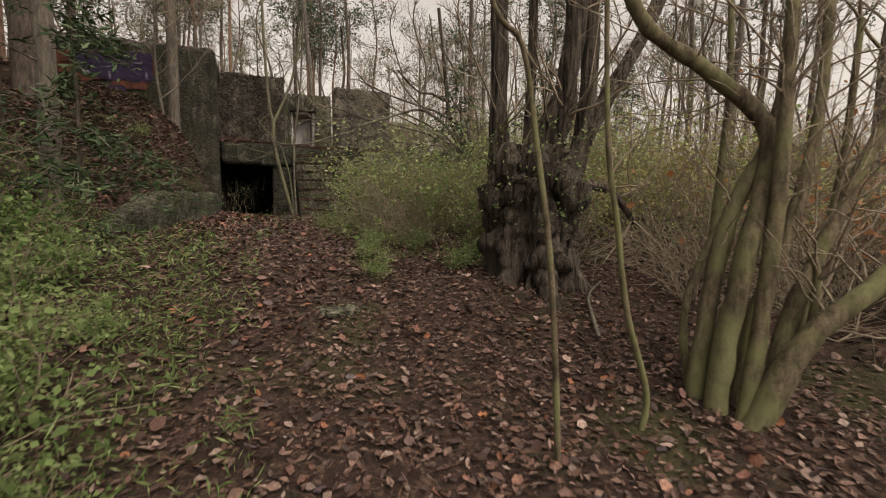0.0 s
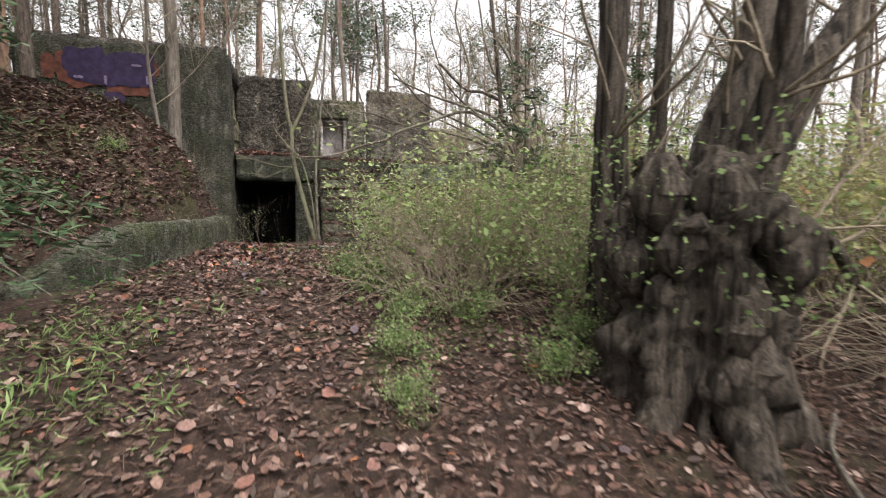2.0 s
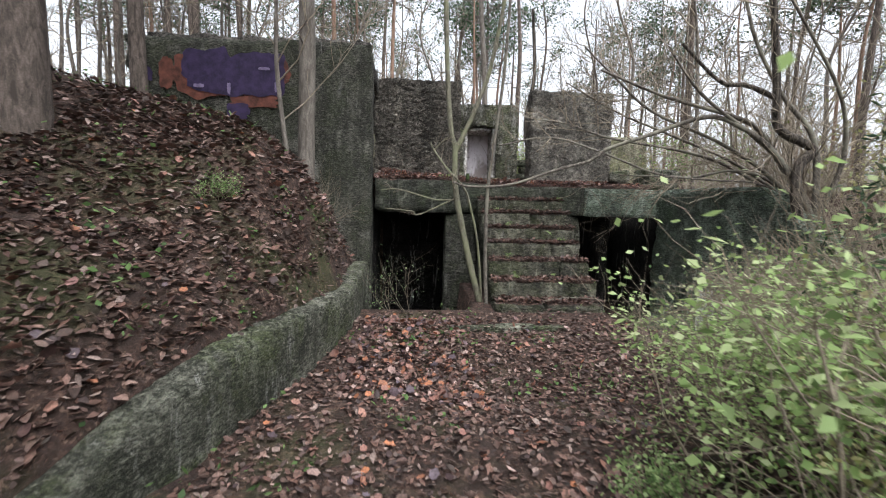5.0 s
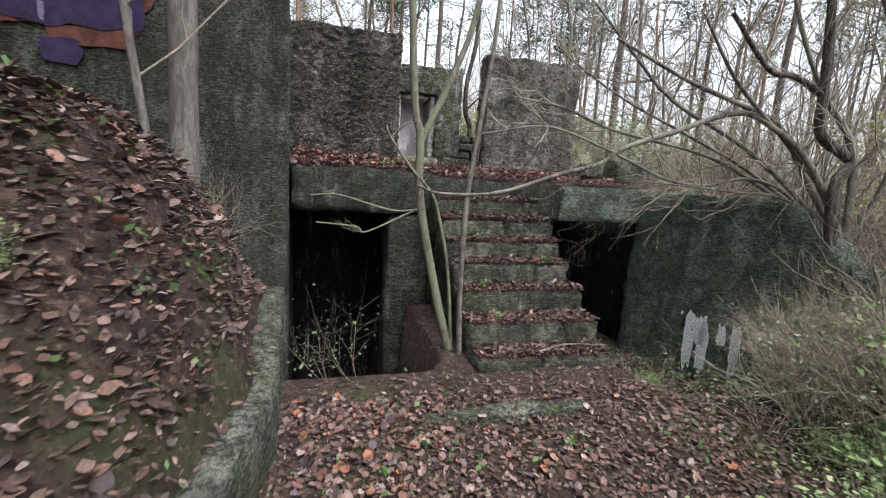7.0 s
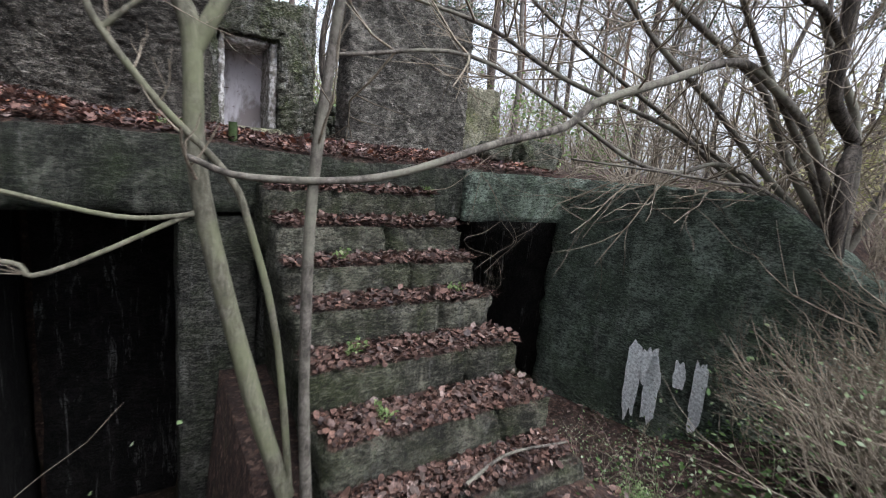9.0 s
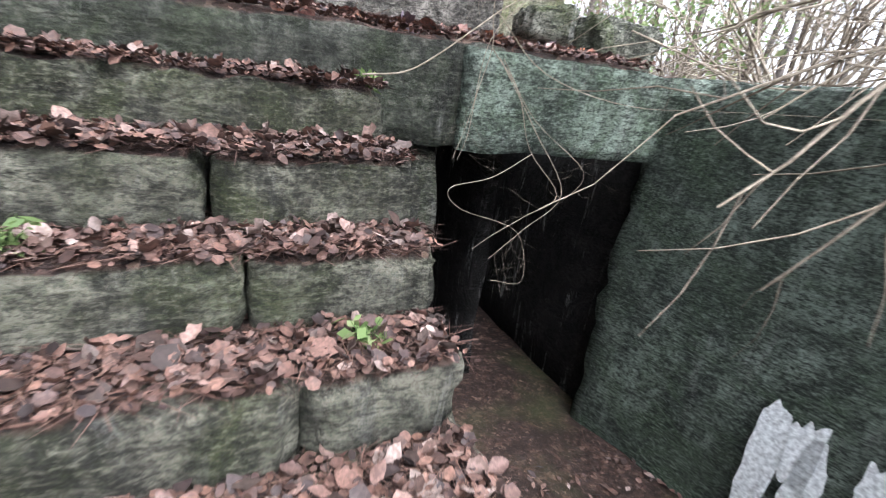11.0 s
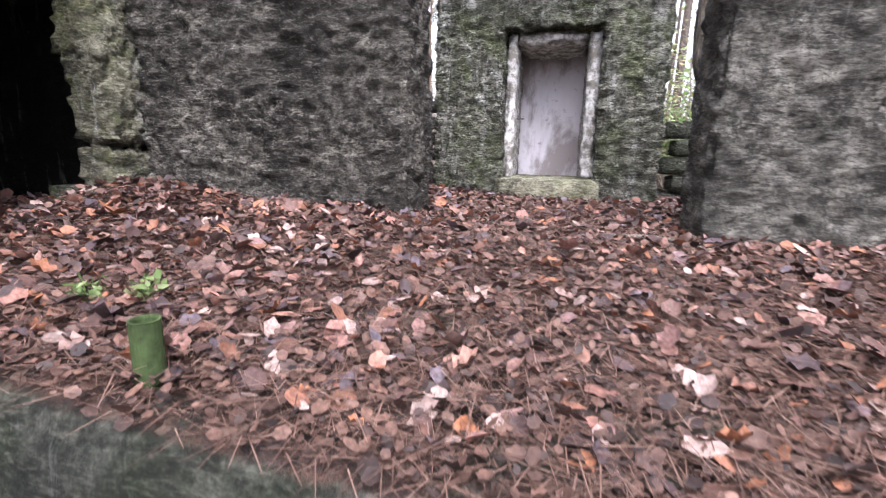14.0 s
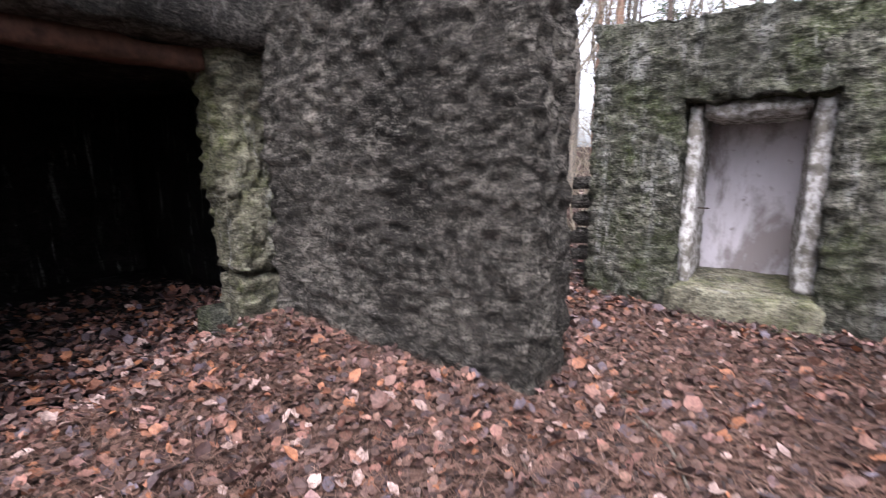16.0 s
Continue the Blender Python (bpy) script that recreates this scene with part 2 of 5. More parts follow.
def concrete(name, light, dark, moss, moss_lo=0.52, moss_hi=0.68, streak=0.6, boards=True, grain=1.0, litter=False, stain=None, limes=0.85, lime_at=0.575, speck=1.0):
    """Old weathered concrete: board marks, pits, black run-off streaks, lime runs, moss."""
    m = Nodes(name, 0.95)
    fine, pits, mid, big = m.noise(44, 6, 0.78, (1, 1, 1.8)), m.noise(15, 6, 0.68, (1, 1, 3.4), 0.4), m.noise(6, 8, 0.7, None, 0.3), m.noise(1.3, 5, 0.6)
    col = m.mix(m.ramp(mid, (0.36, 0.0), (0.62, 1.0)), dark, light)
    patch = m.noise(3.1, 8, 0.76, None, 0.6)
    col = m.mix(m.ramp(patch, (0.42, 0.9), (0.53, 0.0)), col, tuple(c * 0.34 for c in dark))
    col = m.mix(m.ramp(patch, (0.53, 0.0), (0.63, 0.75)), col, tuple(min(1, c * 1.6) for c in light))
    runs = m.noise(1.9, 7, 0.72, (1.8, 1.8, 0.16), 0.6)
    col = m.mix(m.ramp(runs, (0.47, 0.0), (0.60, streak)), col, tuple(c * 0.24 for c in dark))
    if stain:
        x0, half, z0 = stain
        sep = m.t.nodes.new("ShaderNodeSeparateXYZ")
        m.t.links.new(m.pos, sep.inputs[0])
        parts = []
        for socket, (op, value) in ((sep.outputs[0], ("SUBTRACT", x0)), (sep.outputs[2], ("SUBTRACT", z0))):
            k = m.t.nodes.new("ShaderNodeMath")
            k.operation = op
            k.inputs[1].default_value = value
            m.t.links.new(socket, k.inputs[0])
            w = m.t.nodes.new("ShaderNodeMath")
            w.operation = "MULTIPLY_ADD"
            w.inputs[1].default_value, w.inputs[2].default_value = 0.5, -0.25
            m.t.links.new(m.noise(3.5, 6, 0.7), w.inputs[0])
            j = m.t.nodes.new("ShaderNodeMath")
            m.t.links.new(k.outputs[0], j.inputs[0])
            m.t.links.new(w.outputs[0], j.inputs[1])
            parts.append(j.outputs[0])
        a = m.t.nodes.new("ShaderNodeMath")
        a.operation = "ABSOLUTE"
        m.t.links.new(parts[0], a.inputs[0])
        wet = m.mix(1.0, m.ramp(a.outputs[0], (half * 0.6, 1.0), (half * 1.3, 0.0)), m.ramp(parts[1], (0.0, 0.0), (0.35, 0.85)), "MULTIPLY")
        col = m.mix(wet, col, tuple(c * 0.2 for c in dark))
    lime = m.noise(3.0, 8, 0.75, (2.4, 2.4, 0.35), 0.5)
    col = m.mix(m.ramp(lime, (lime_at, 0.0), (lime_at + 0.09, limes)), col, (0.50, 0.49, 0.46))
    col = m.mix(m.ramp(m.noise(1.9, 8, 0.75, None, 0.5), (moss_lo, 0.0), (moss_hi, 0.8)), col, moss)
    # grain, with the relief's small shading painted in: lows darker, highs paler
    col = m.mix(m.ramp(pits, (0.40, 0.85 * speck), (0.48, 0.0)), col, tuple(c * 0.18 for c in dark))
    col = m.mix(m.ramp(pits, (0.535, 0.0), (0.64, 0.5 * speck)), col, tuple(min(1, c * 1.6) for c in light))
    col = m.mix(m.ramp(fine, (0.40, 0.85 * speck), (0.5, 0.0)), col, tuple(c * 0.22 for c in dark))
    col = m.mix(m.ramp(fine, (0.54, 0.0), (0.66, 0.5 * speck)), col, tuple(min(1, c * 1.7) for c in light))
    col = m.mix(m.ramp(big, (0.35, 0.4), (0.58, 0.0)), col, tuple(c * 0.4 for c in dark))
    bumps = [(mid, 0.8 * grain, 0.05), (pits, 1.0 * grain, 0.10), (fine, 0.8 * grain, 0.012)]
    if boards:
        w = m.t.nodes.new("ShaderNodeTexWave")
        w.wave_type, w.bands_direction, w.wave_profile = "BANDS", "Z", "SAW"
        w.inputs["Scale"].default_value, w.inputs["Distortion"].default_value, w.inputs["Detail"].default_value = 1.35, 0.5, 3
        m.t.links.new(m.pos, w.inputs["Vector"])
        seam = m.ramp(w.outputs["Fac"], (0.0, 0.75), (0.06, 0.0))
        col = m.mix(m.mix(1.0, seam, m.ramp(m.noise(1.1, 4, 0.6), (0.45, 0.0), (0.6, 1.0)), "MULTIPLY"), col, tuple(c * 0.25 for c in dark))
        bumps.append((w.outputs["Fac"], 0.35, 0.02))
    if litter:
        lc, lh = leaf_pattern(m, 26)
        k = m.mix(1.0, m.ramp(m.up(), (0.72, 0.0), (0.86, 1.0)), m.ramp(m.noise(2.2, 6, 0.7), (0.34, 0.0), (0.44, 1.0)), "MULTIPLY")
        col = m.mix(k, col, lc)
        bumps.append((lh, 0.5, 0.02))
    return m.done(col, *bumps)


CONCRETE = concrete("weathered_concrete", (0.20, 0.182, 0.16), (0.08, 0.072, 0.064), (0.058, 0.066, 0.034), 0.56, 0.74, limes=0.4)
CONCRETE_A = concrete("stained_aggregate_concrete", (0.29, 0.262, 0.224), (0.11, 0.097, 0.083), (0.08, 0.088, 0.042), 0.60, 0.78, 0.6, True, 1.4, False, (-2.6, 0.22, 2.95), 0.25, 0.60)
CONCRETE_B = concrete("board_marked_concrete", (0.30, 0.277, 0.24), (0.135, 0.124, 0.108), (0.09, 0.10, 0.055), 0.60, 0.78, 0.3, True, 1.3, limes=0.4, speck=0.8)
CONCRETE_MOSSY = concrete("mossy_concrete", (0.25, 0.245, 0.20), (0.095, 0.10, 0.072), (0.10, 0.13, 0.04), 0.48, 0.64)
CONCRETE_PORCH = concrete("lime_streaked_mossy_concrete", (0.33, 0.315, 0.26), (0.12, 0.12, 0.085), (0.10, 0.13, 0.035), 0.48, 0.63, 0.6, False, 1.4, False, None, 0.95, 0.515)
CONCRETE_TERRACE = concrete("litter_covered_concrete", (0.165, 0.165, 0.135), (0.06, 0.063, 0.05), (0.048, 0.064, 0.028), 0.46, 0.64, 0.85, litter=True, limes=0.3, speck=0.6)
CONCRETE_DARK = concrete("dark_mossy_concrete", (0.185, 0.178, 0.152), (0.075, 0.074, 0.06), (0.05, 0.064, 0.026), 0.46, 0.63, 0.8, limes=0.4)
CONCRETE_GREEN = concrete("algae_green_concrete", (0.34, 0.40, 0.33), (0.15, 0.185, 0.145), (0.13, 0.19, 0.105), 0.46, 0.62, 0.7, True, 1.6, False, None, 0.5, 0.56)
CONCRETE_YELLOW = concrete("lichen_yellow_concrete", (0.40, 0.375, 0.275), (0.20, 0.185, 0.13), (0.19, 0.215, 0.065), 0.46, 0.62, 0.3, False, speck=0.7)
STEP_STONE = concrete("stair_concrete", (0.25, 0.24, 0.185), (0.095, 0.092, 0.074), (0.075, 0.09, 0.036), 0.45, 0.62, 0.9, False, 1.2, True, limes=0.3, speck=0.75)
# nearly black: the shade of the closed rooms is put into this colour
INNER = concrete("shade_dark_inner_concrete", (0.040, 0.036, 0.034), (0.018, 0.016, 0.015), (0.015, 0.016, 0.013), 0.6, 0.8)


def plaster():
    m = Nodes("flaking_white_plaster", 0.9)
    mid, big = m.noise(9, 7, 0.65), m.noise(2.0, 5, 0.6, (1, 1, 0.5))
    col = m.mix(m.ramp(big, (0.35, 0.0), (0.7, 0.7)), (0.60, 0.56, 0.60), (0.42, 0.39, 0.40))
    col = m.mix(m.ramp(mid, (0.62, 0.0), (0.7, 0.8)), col, (0.16, 0.12, 0.11))
    col = m.mix(m.ramp(m.noise(1.4, 6, 0.7, (1.3, 1, 0.8), 0.4), (0.50, 0.0), (0.62, 0.8)), col, (0.20, 0.165, 0.155))
    return m.done(col, (mid, 0.4, 0.01))


def rendered_edge():
    m = Nodes("limewashed_reveal", 0.9)
    mid = m.noise(11, 8, 0.7)
    col = m.mix(m.ramp(mid, (0.40, 0.0), (0.56, 1.0)), (0.50, 0.48, 0.47), (0.15, 0.135, 0.115))
    return m.done(col, (mid, 0.6, 0.02))


def bark(name, light, dark, stretch, scale=9, depth=0.03, moss=None):
    m = Nodes(name, 0.92)
    ridge = m.noise(scale, 8, 0.68, stretch, 0.6)
    col = m.mix(m.ramp(ridge, (0.38, 0.0), (0.62, 1.0)), dark, light)
    col = m.mix(m.ramp(m.noise(60, 4, 0.6), (0.35, 0.5), (0.6, 0.0)), col, dark)
    if moss:
        col = m.mix(m.ramp(m.noise(2.4, 6, 0.65), (0.46, 0.0), (0.62, 0.8)), col, moss)
    return m.done(col, (ridge, 0.9, depth))


def ground_mat():
    m = Nodes("damp_forest_soil", 0.97)
    a, b, c = m.noise(22, 9, 0.72), m.noise(0.9, 5, 0.6), m.noise(110, 6, 0.75)
    lc, lh = leaf_pattern(m, 24)
    sc, sh = leaf_pattern(m, 55)
    col = m.mix(m.ramp(a, (0.40, 0.0), (0.56, 1.0)), sc, lc)
    col = m.mix(m.ramp(m.noise(9, 6, 0.7), (0.40, 0.85), (0.56, 0.0)), col, (0.03, 0.021, 0.017))
    col = m.mix(m.ramp(b, (0.52, 0.0), (0.66, 0.55)), col, (0.065, 0.08, 0.03))
    col = m.mix(m.ramp(c, (0.58, 0.0), (0.72, 0.6)), col, (0.30, 0.20, 0.16))
    return m.done(col, (lh, 0.6, 0.03), (a, 0.8, 0.05), (c, 0.9, 0.015))


def leaf_mat(name, *cols, rough=0.6, see=0.0, spots=True):
    m = Nodes(name, rough)
    n = len(cols)
    col = m.ramp(m.island(), *[(i / (n - 1), c) for i, c in enumerate(cols)])
    if spots:
        col = m.mix(m.ramp(m.noise(70, 4, 0.6), (0.42, 0.45), (0.62, 0.0)), col, tuple(0.35 * v for v in cols[0]))
    if see:
        thin = m.t.nodes.new("ShaderNodeBsdfTranslucent")
        blend = m.t.nodes.new("ShaderNodeMixShader")
        blend.inputs[0].default_value = see
        m.t.links.new(col, thin.inputs[0])
        m.t.links.new(m.bsdf.outputs[0], blend.inputs[1])
        m.t.links.new(thin.outputs[0], blend.inputs[2])
        m.t.links.new(blend.outputs[0], m.t.nodes["Material Output"].inputs[0])
    return m.done(col)


PLASTER, REVEAL, SOIL = plaster(), rendered_edge(), ground_mat()
BARK_WILLOW = bark("furrowed_willow_bark", (0.165, 0.138, 0.115), (0.014, 0.011, 0.009), (3.4, 3.4, 0.32), 5, 0.10)
BARK_PINE = bark("scaly_pine_bark", (0.17, 0.135, 0.115), (0.05, 0.04, 0.034), (2.2, 2.2, 0.6), 9, 0.03)
BARK_HAZEL = bark("smooth_hazel_bark", (0.19, 0.155, 0.105), (0.05, 0.04, 0.027), (2.0, 2.0, 0.5), 10, 0.008, (0.15, 0.16, 0.075))
BARK_GREEN = bark("algae_green_sapling_bark", (0.20, 0.185, 0.14), (0.07, 0.065, 0.047), (2.0, 2.0, 0.5), 14, 0.006, (0.15, 0.155, 0.09))
BARK_SHRUB = bark("grey_shrub_bark", (0.18, 0.158, 0.135), (0.05, 0.043, 0.036), (1.5, 1.5, 0.8), 16, 0.01, (0.19, 0.18, 0.14))
BARK_FAR = bark("grey_brown_bark", (0.21, 0.185, 0.16), (0.08, 0.068, 0.058), (2, 2, 0.5), 7, 0.02)
BARK_RED = bark("reddish_pine_bark", (0.33, 0.21, 0.15), (0.13, 0.085, 0.065), (2, 2, 0.5), 7, 0.02)
TWIG = bark("bare_twig_bark", (0.33, 0.28, 0.215), (0.15, 0.122, 0.092), (1, 1, 1), 20, 0.004)
LITTER = leaf_mat("fallen_beech_and_oak_leaves", (0.04, 0.024, 0.023), (0.13, 0.07, 0.06), (0.32, 0.155, 0.12), (0.13, 0.105, 0.125), (0.06, 0.035, 0.034), (0.38, 0.20, 0.15), (0.09, 0.055, 0.05), (0.50, 0.36, 0.32), (0.17, 0.09, 0.075), (0.40, 0.16, 0.08), (0.055, 0.035, 0.036), (0.05, 0.032, 0.03))
LITTER_DULL = leaf_mat("rotting_leaves", (0.03, 0.02, 0.017), (0.10, 0.058, 0.045), (0.18, 0.10, 0.078), (0.05, 0.037, 0.036), (0.27, 0.17, 0.14), (0.04, 0.028, 0.023), (0.36, 0.265, 0.23))
LITTER_CRUMB = leaf_mat("leaf_mould_crumbs", (0.02, 0.013, 0.012), (0.075, 0.042, 0.034), (0.15, 0.08, 0.06), (0.035, 0.025, 0.025), (0.21, 0.115, 0.085), (0.03, 0.02, 0.018))
NEEDLES = leaf_mat("dry_pine_needles", (0.05, 0.028, 0.022), (0.12, 0.066, 0.05), (0.21, 0.13, 0.10), spots=False)
LEAF_GREEN = leaf_mat("privet_green_leaves", (0.085, 0.13, 0.045), (0.16, 0.225, 0.08), (0.22, 0.30, 0.12), (0.30, 0.34, 0.17), see=0.45, spots=False)
LEAF_DARK = leaf_mat("ivy_dark_leaves", (0.04, 0.075, 0.025), (0.08, 0.14, 0.045), (0.12, 0.20, 0.065), (0.19, 0.28, 0.11), see=0.45, spots=False)
LEAF_YELLOW = leaf_mat("yellow_green_leaves", (0.20, 0.22, 0.08), (0.32, 0.32, 0.13), (0.40, 0.37, 0.19), (0.26, 0.21, 0.12), see=0.45, spots=False)
LEAF_SPRING = leaf_mat("fresh_spring_leaves", (0.20, 0.30, 0.10), (0.29, 0.40, 0.15), (0.38, 0.49, 0.21), (0.48, 0.54, 0.30), see=0.5, spots=False)
LEAF_LUSH = leaf_mat("lush_green_leaves", (0.08, 0.13, 0.045), (0.15, 0.23, 0.085), (0.23, 0.32, 0.13), (0.33, 0.42, 0.20), see=0.5, spots=False)
LEAF_BRAMBLE = leaf_mat("pale_bramble_leaves", (0.09, 0.15, 0.06), (0.17, 0.25, 0.11), (0.26, 0.33, 0.17), (0.38, 0.43, 0.30), see=0.4, spots=False)
LEAF_ORANGE = leaf_mat("withered_beech_leaves", (0.36, 0.14, 0.06), (0.46, 0.21, 0.10), (0.52, 0.30, 0.17), see=0.45, spots=False)
LEAF_PINE = leaf_mat("pine_needle_tufts", (0.025, 0.055, 0.025), (0.05, 0.085, 0.04), (0.08, 0.12, 0.06), spots=False)


def flat_paint(name, col, spread=0.35, scale=8):
    m = Nodes(name, 0.7)
    n = m.noise(scale, 7, 0.7)
    return m.done(m.mix(m.ramp(n, (0.35, 0.0), (0.62, 1.0)), tuple(c * spread for c in col), col), (m.noise(40, 6, 0.7), 0.5, 0.01))


PAINT_VIOLET = flat_paint("violet_spray_paint", (0.034, 0.021, 0.062), 0.4)
PAINT_ORANGE = flat_paint("orange_spray_paint", (0.13, 0.045, 0.03), 0.35)
PAINT_PALE = flat_paint("pale_lilac_spray_paint", (0.20, 0.16, 0.26), 0.5)
PAINT_WHITE = flat_paint("flaking_white_paint", (0.88, 0.90, 0.89), 0.42, 34)
PIPE_GREEN = flat_paint("green_painted_pipe", (0.05, 0.075, 0.025), 0.5, 20)
RUST = flat_paint("rusty_beam", (0.11, 0.055, 0.04), 0.4, 12)
PIPE_RUST = flat_paint("rusty_pipe_bore", (0.06, 0.04, 0.03), 0.5, 20)


# ---- ground ----
def retain_x(y):
    return float(np.interp(y, [-9.2, -7.6, -7.0, -6.2, -5.2, -3.8, -0.8], [-5.0, -4.75, -4.45, -4.15, -3.84, -3.60, -3.70]))


def retain_top(y):
    return float(np.interp(y, [-9.2, -8.0, -7.4, -6.6, -6.0, -3.8, -0.8], [-0.05, 0.14, 0.28, 0.62, 0.80, 0.82, 0.80]))


def ground_z(x, y):
    base = float(np.interp(y, [-60, -18, -14, -12.7, -11.4, -10.9, -9.6, -7.8, -6.2, -5.1, -4.1, -3.3, -2.2, 0], [-1.4, -0.9, -0.66, -0.56, -0.35, -0.2, 0.02, 0.17, 0.19, 0.06, 0.17, 0.23, 0.3, 0.3]))
    if -11 < y < -3.0 and x < -2.4:
        base += 0.22 * float(np.interp(x, [-4.0, -2.4], [1, 0])) * float(np.interp(y, [-6.4, -5.2, -3.6, -3.0], [0, 1, 1, 0]))
    if y > -2.9 and x < -2.0:
        base += (-2.7 - base) * float(np.interp(y, [-2.35, -2.05], [0, 1])) * float(np.interp(x, [-2.2, -2.0], [1, 0]))
    if y > -3.4 and x > 0.05:
        base += (-0.6 - base) * float(np.interp(y, [-3.4, -1.6], [0, 1])) * float(np.interp(x, [0.05, 0.5], [0, 1]))
    if x > 1.5 and y < -3:
        base += 0.09 * (min(x, 14) - 1.5) * float(np.interp(y, [-14, -9, -3], [0.5, 0.8, 1]))
    z = base
    if -9.2 <= y < 0.5 and x < retain_x(y) - 0.16:
        s = retain_x(y) - 0.16 - x
        far = float(np.interp(s, [0, 0.5, 2.4, 6, 14, 80], [0, 0.42, 1.5, 2.5, 3.0, 3.4]))
        crest = float(np.interp(s, [0, 0.1, 0.28, 0.6, 1.05, 2.6, 4.2, 14, 80], [0, 0.40, 0.95, 1.45, 1.85, 2.3, 2.7, 3.2, 3.6]))
        near = float(np.interp(s, [0, 0.5, 0.9, 1.6, 2.6, 4.2, 14, 80], [0, 0.15, 0.5, 1.6, 2.35, 2.8, 3.2, 3.6]))
        k, q = float(np.interp(y, [-5.6, -3.8], [0, 1])), float(np.interp(y, [-2.6, -1.3], [0, 1]))
        z = retain_top(y) + (1 - k) * far + k * ((1 - q) * crest + q * near)
    elif y < -9.2 and x < -3.2:
        s = -3.2 - x
        z = base + float(np.interp(s, [0, 1.5, 4, 9, 80], [0, 0.5, 1.6, 2.6, 3.2])) * float(np.interp(y, [-18, -9.2], [0.6, 1.0]))
    if y >= 0.5 and x < -3.9:
        z = 3.7 if x < -7.6 else 2.3
    line = 2.28 + 0.22 * max(-y, 0)
    if x > line and y > -6.0:
        z = max(z, float(np.interp(y, [-6.0, -3.2, -2.0], [base, 1.2, 2.1])) * float(np.interp(x - line, [0, 0.3], [0.93, 1])))
    if y >= 0.0 and -3.9 <= x <= line:
        z = (-2.7 if x < -2.2 else float(np.interp(x, [-2.2, -2.0], [-2.7, -0.62]))) if y < 3.1 else 2.2
    if y > 6.3 or (y > 0.5 and x > 2.4):
        z = 2.25 + 0.03 * min(y, 30) + float(np.interp(-x, [4, 9], [0, 1.2]))
    if -3.95 > x or x > 0.6 or y < -3.4 or y > 6.4:
        p = (x, y, 0)
        z += 0.06 * wob(p, 1.4) + 0.03 * wob(p, 0.4, 2) + 0.3 * wob(p, 9, 5) * float(np.interp(abs(x + 1) + max(0, abs(y + 4) - 10), [4, 14], [0, 1]))
    return z


def build_ground():
    fine = 0.14
    xs = np.concatenate([[-400, -200, -110, -60, -40, -30, -24, -20, -17, -15, -13.5, -12.2, -11.2, -10.4], np.arange(-9.8, 5.6, fine),
                         [6, 6.6, 7.4, 8.5, 10, 12, 15, 19, 25, 34, 50, 80, 150, 400]])
    ys = np.concatenate([[-400, -200, -100, -60, -42, -32, -27, -23, -20.5, -18.6], np.arange(-17.6, 7.0, fine),
                         [7.6, 8.4, 9.5, 11, 13, 16, 20, 26, 34, 46, 70, 120, 220, 400]])
    v = np.array([(x, y, ground_z(x, y)) for y in ys for x in xs])
    nx = len(xs)
    j, i = np.meshgrid(np.arange(len(ys) - 1), np.arange(nx - 1), indexing="ij")
    a = (j * nx + i).ravel()
    f = np.stack([a, a + 1, a + nx + 1, a + nx], 1)
    return tagged(new("ground", mesh_np("ground", v, f, SOIL, soft=True)), "damp brown woodland soil with leaf mould and a trodden path", "ground", kind="structure")


build_ground()

# ---- the concrete ruin ----
H = 2.32
wall("wall_graffiti_block", "grey weathered concrete block with dark violet graffiti half buried in the slope", CONCRETE_DARK, -7.85, -3.68, -0.80, -0.25, -2.9, 4.62, step=0.13, chip=0.09, seed=1)
wall("wall_block_side", "weathered concrete side wall of the buried block beside the lower doorway", CONCRETE, -4.22, -3.72, -0.25, 0.30, -2.9, 4.58, step=0.16, chip=0.05, seed=2)
wall("roof_slab_block", "thick concrete roof slab over the dark chamber on the terrace", CONCRETE, -7.8, -3.78, -0.25, 3.2, 4.40, 4.86, step=0.18, chip=0.07, seed=3, category="roof")
wall("beam_chamber", "rusty brown beam under the roof slab edge", RUST, -4.34, -4.06, 0.2, 2.2, 4.27, 4.41, step=0.12, amp=0.01, chip=0.02, seed=27, category="beam")
# inside of the chamber, its shade carried by the INNER colour
wall("wall_chamber_back", "inner wall of the dark chamber, darkened for shade", INNER, -7.8, -7.4, -0.3, 3.2, 2.2, 4.55, step=0.4, category="wall")
wall("wall_chamber_north", "rear wall of the dark chamber, darkened for shade", INNER, -7.4, -3.95, 2.75, 3.2, 2.2, 4.55, step=0.4, category="wall")
wall("floor_chamber", "floor of the dark chamber, darkened for shade", INNER, -7.4, -3.95, -0.25, 2.75, 2.05, 2.36, step=0.3, category="floor")
wall("wall_block_a", "tall dark stained concrete wall block standing on the terrace", CONCRETE_A, -3.90, -1.82, 2.18, 2.66, H - 0.05, 4.80, step=0.022, amp=0.034, chip=0.05, seed=4)
wall("wall_block_b", "grey concrete wall block with board marks standing on the terrace", CONCRETE_B, -0.10, 1.92, 2.14, 2.62, H - 0.05, 4.64, step=0.028, amp=0.026, chip=0.07, seed=5)


def terrace_lift(x, y):
    return -0.07 + 0.16 * min(max(y, 0) / 1.6, 1) + 0.08 * min(max(-x - 1.2, 0), 1) + 0.13 * math.exp(-((x + 3.8) ** 2 + (y - 1.8) ** 2) / 0.5)


def terrace_shape(q):
    return Vector((q.x, q.y, q.z + terrace_lift(q.x, q.y))) if q.z > 2.1 else q


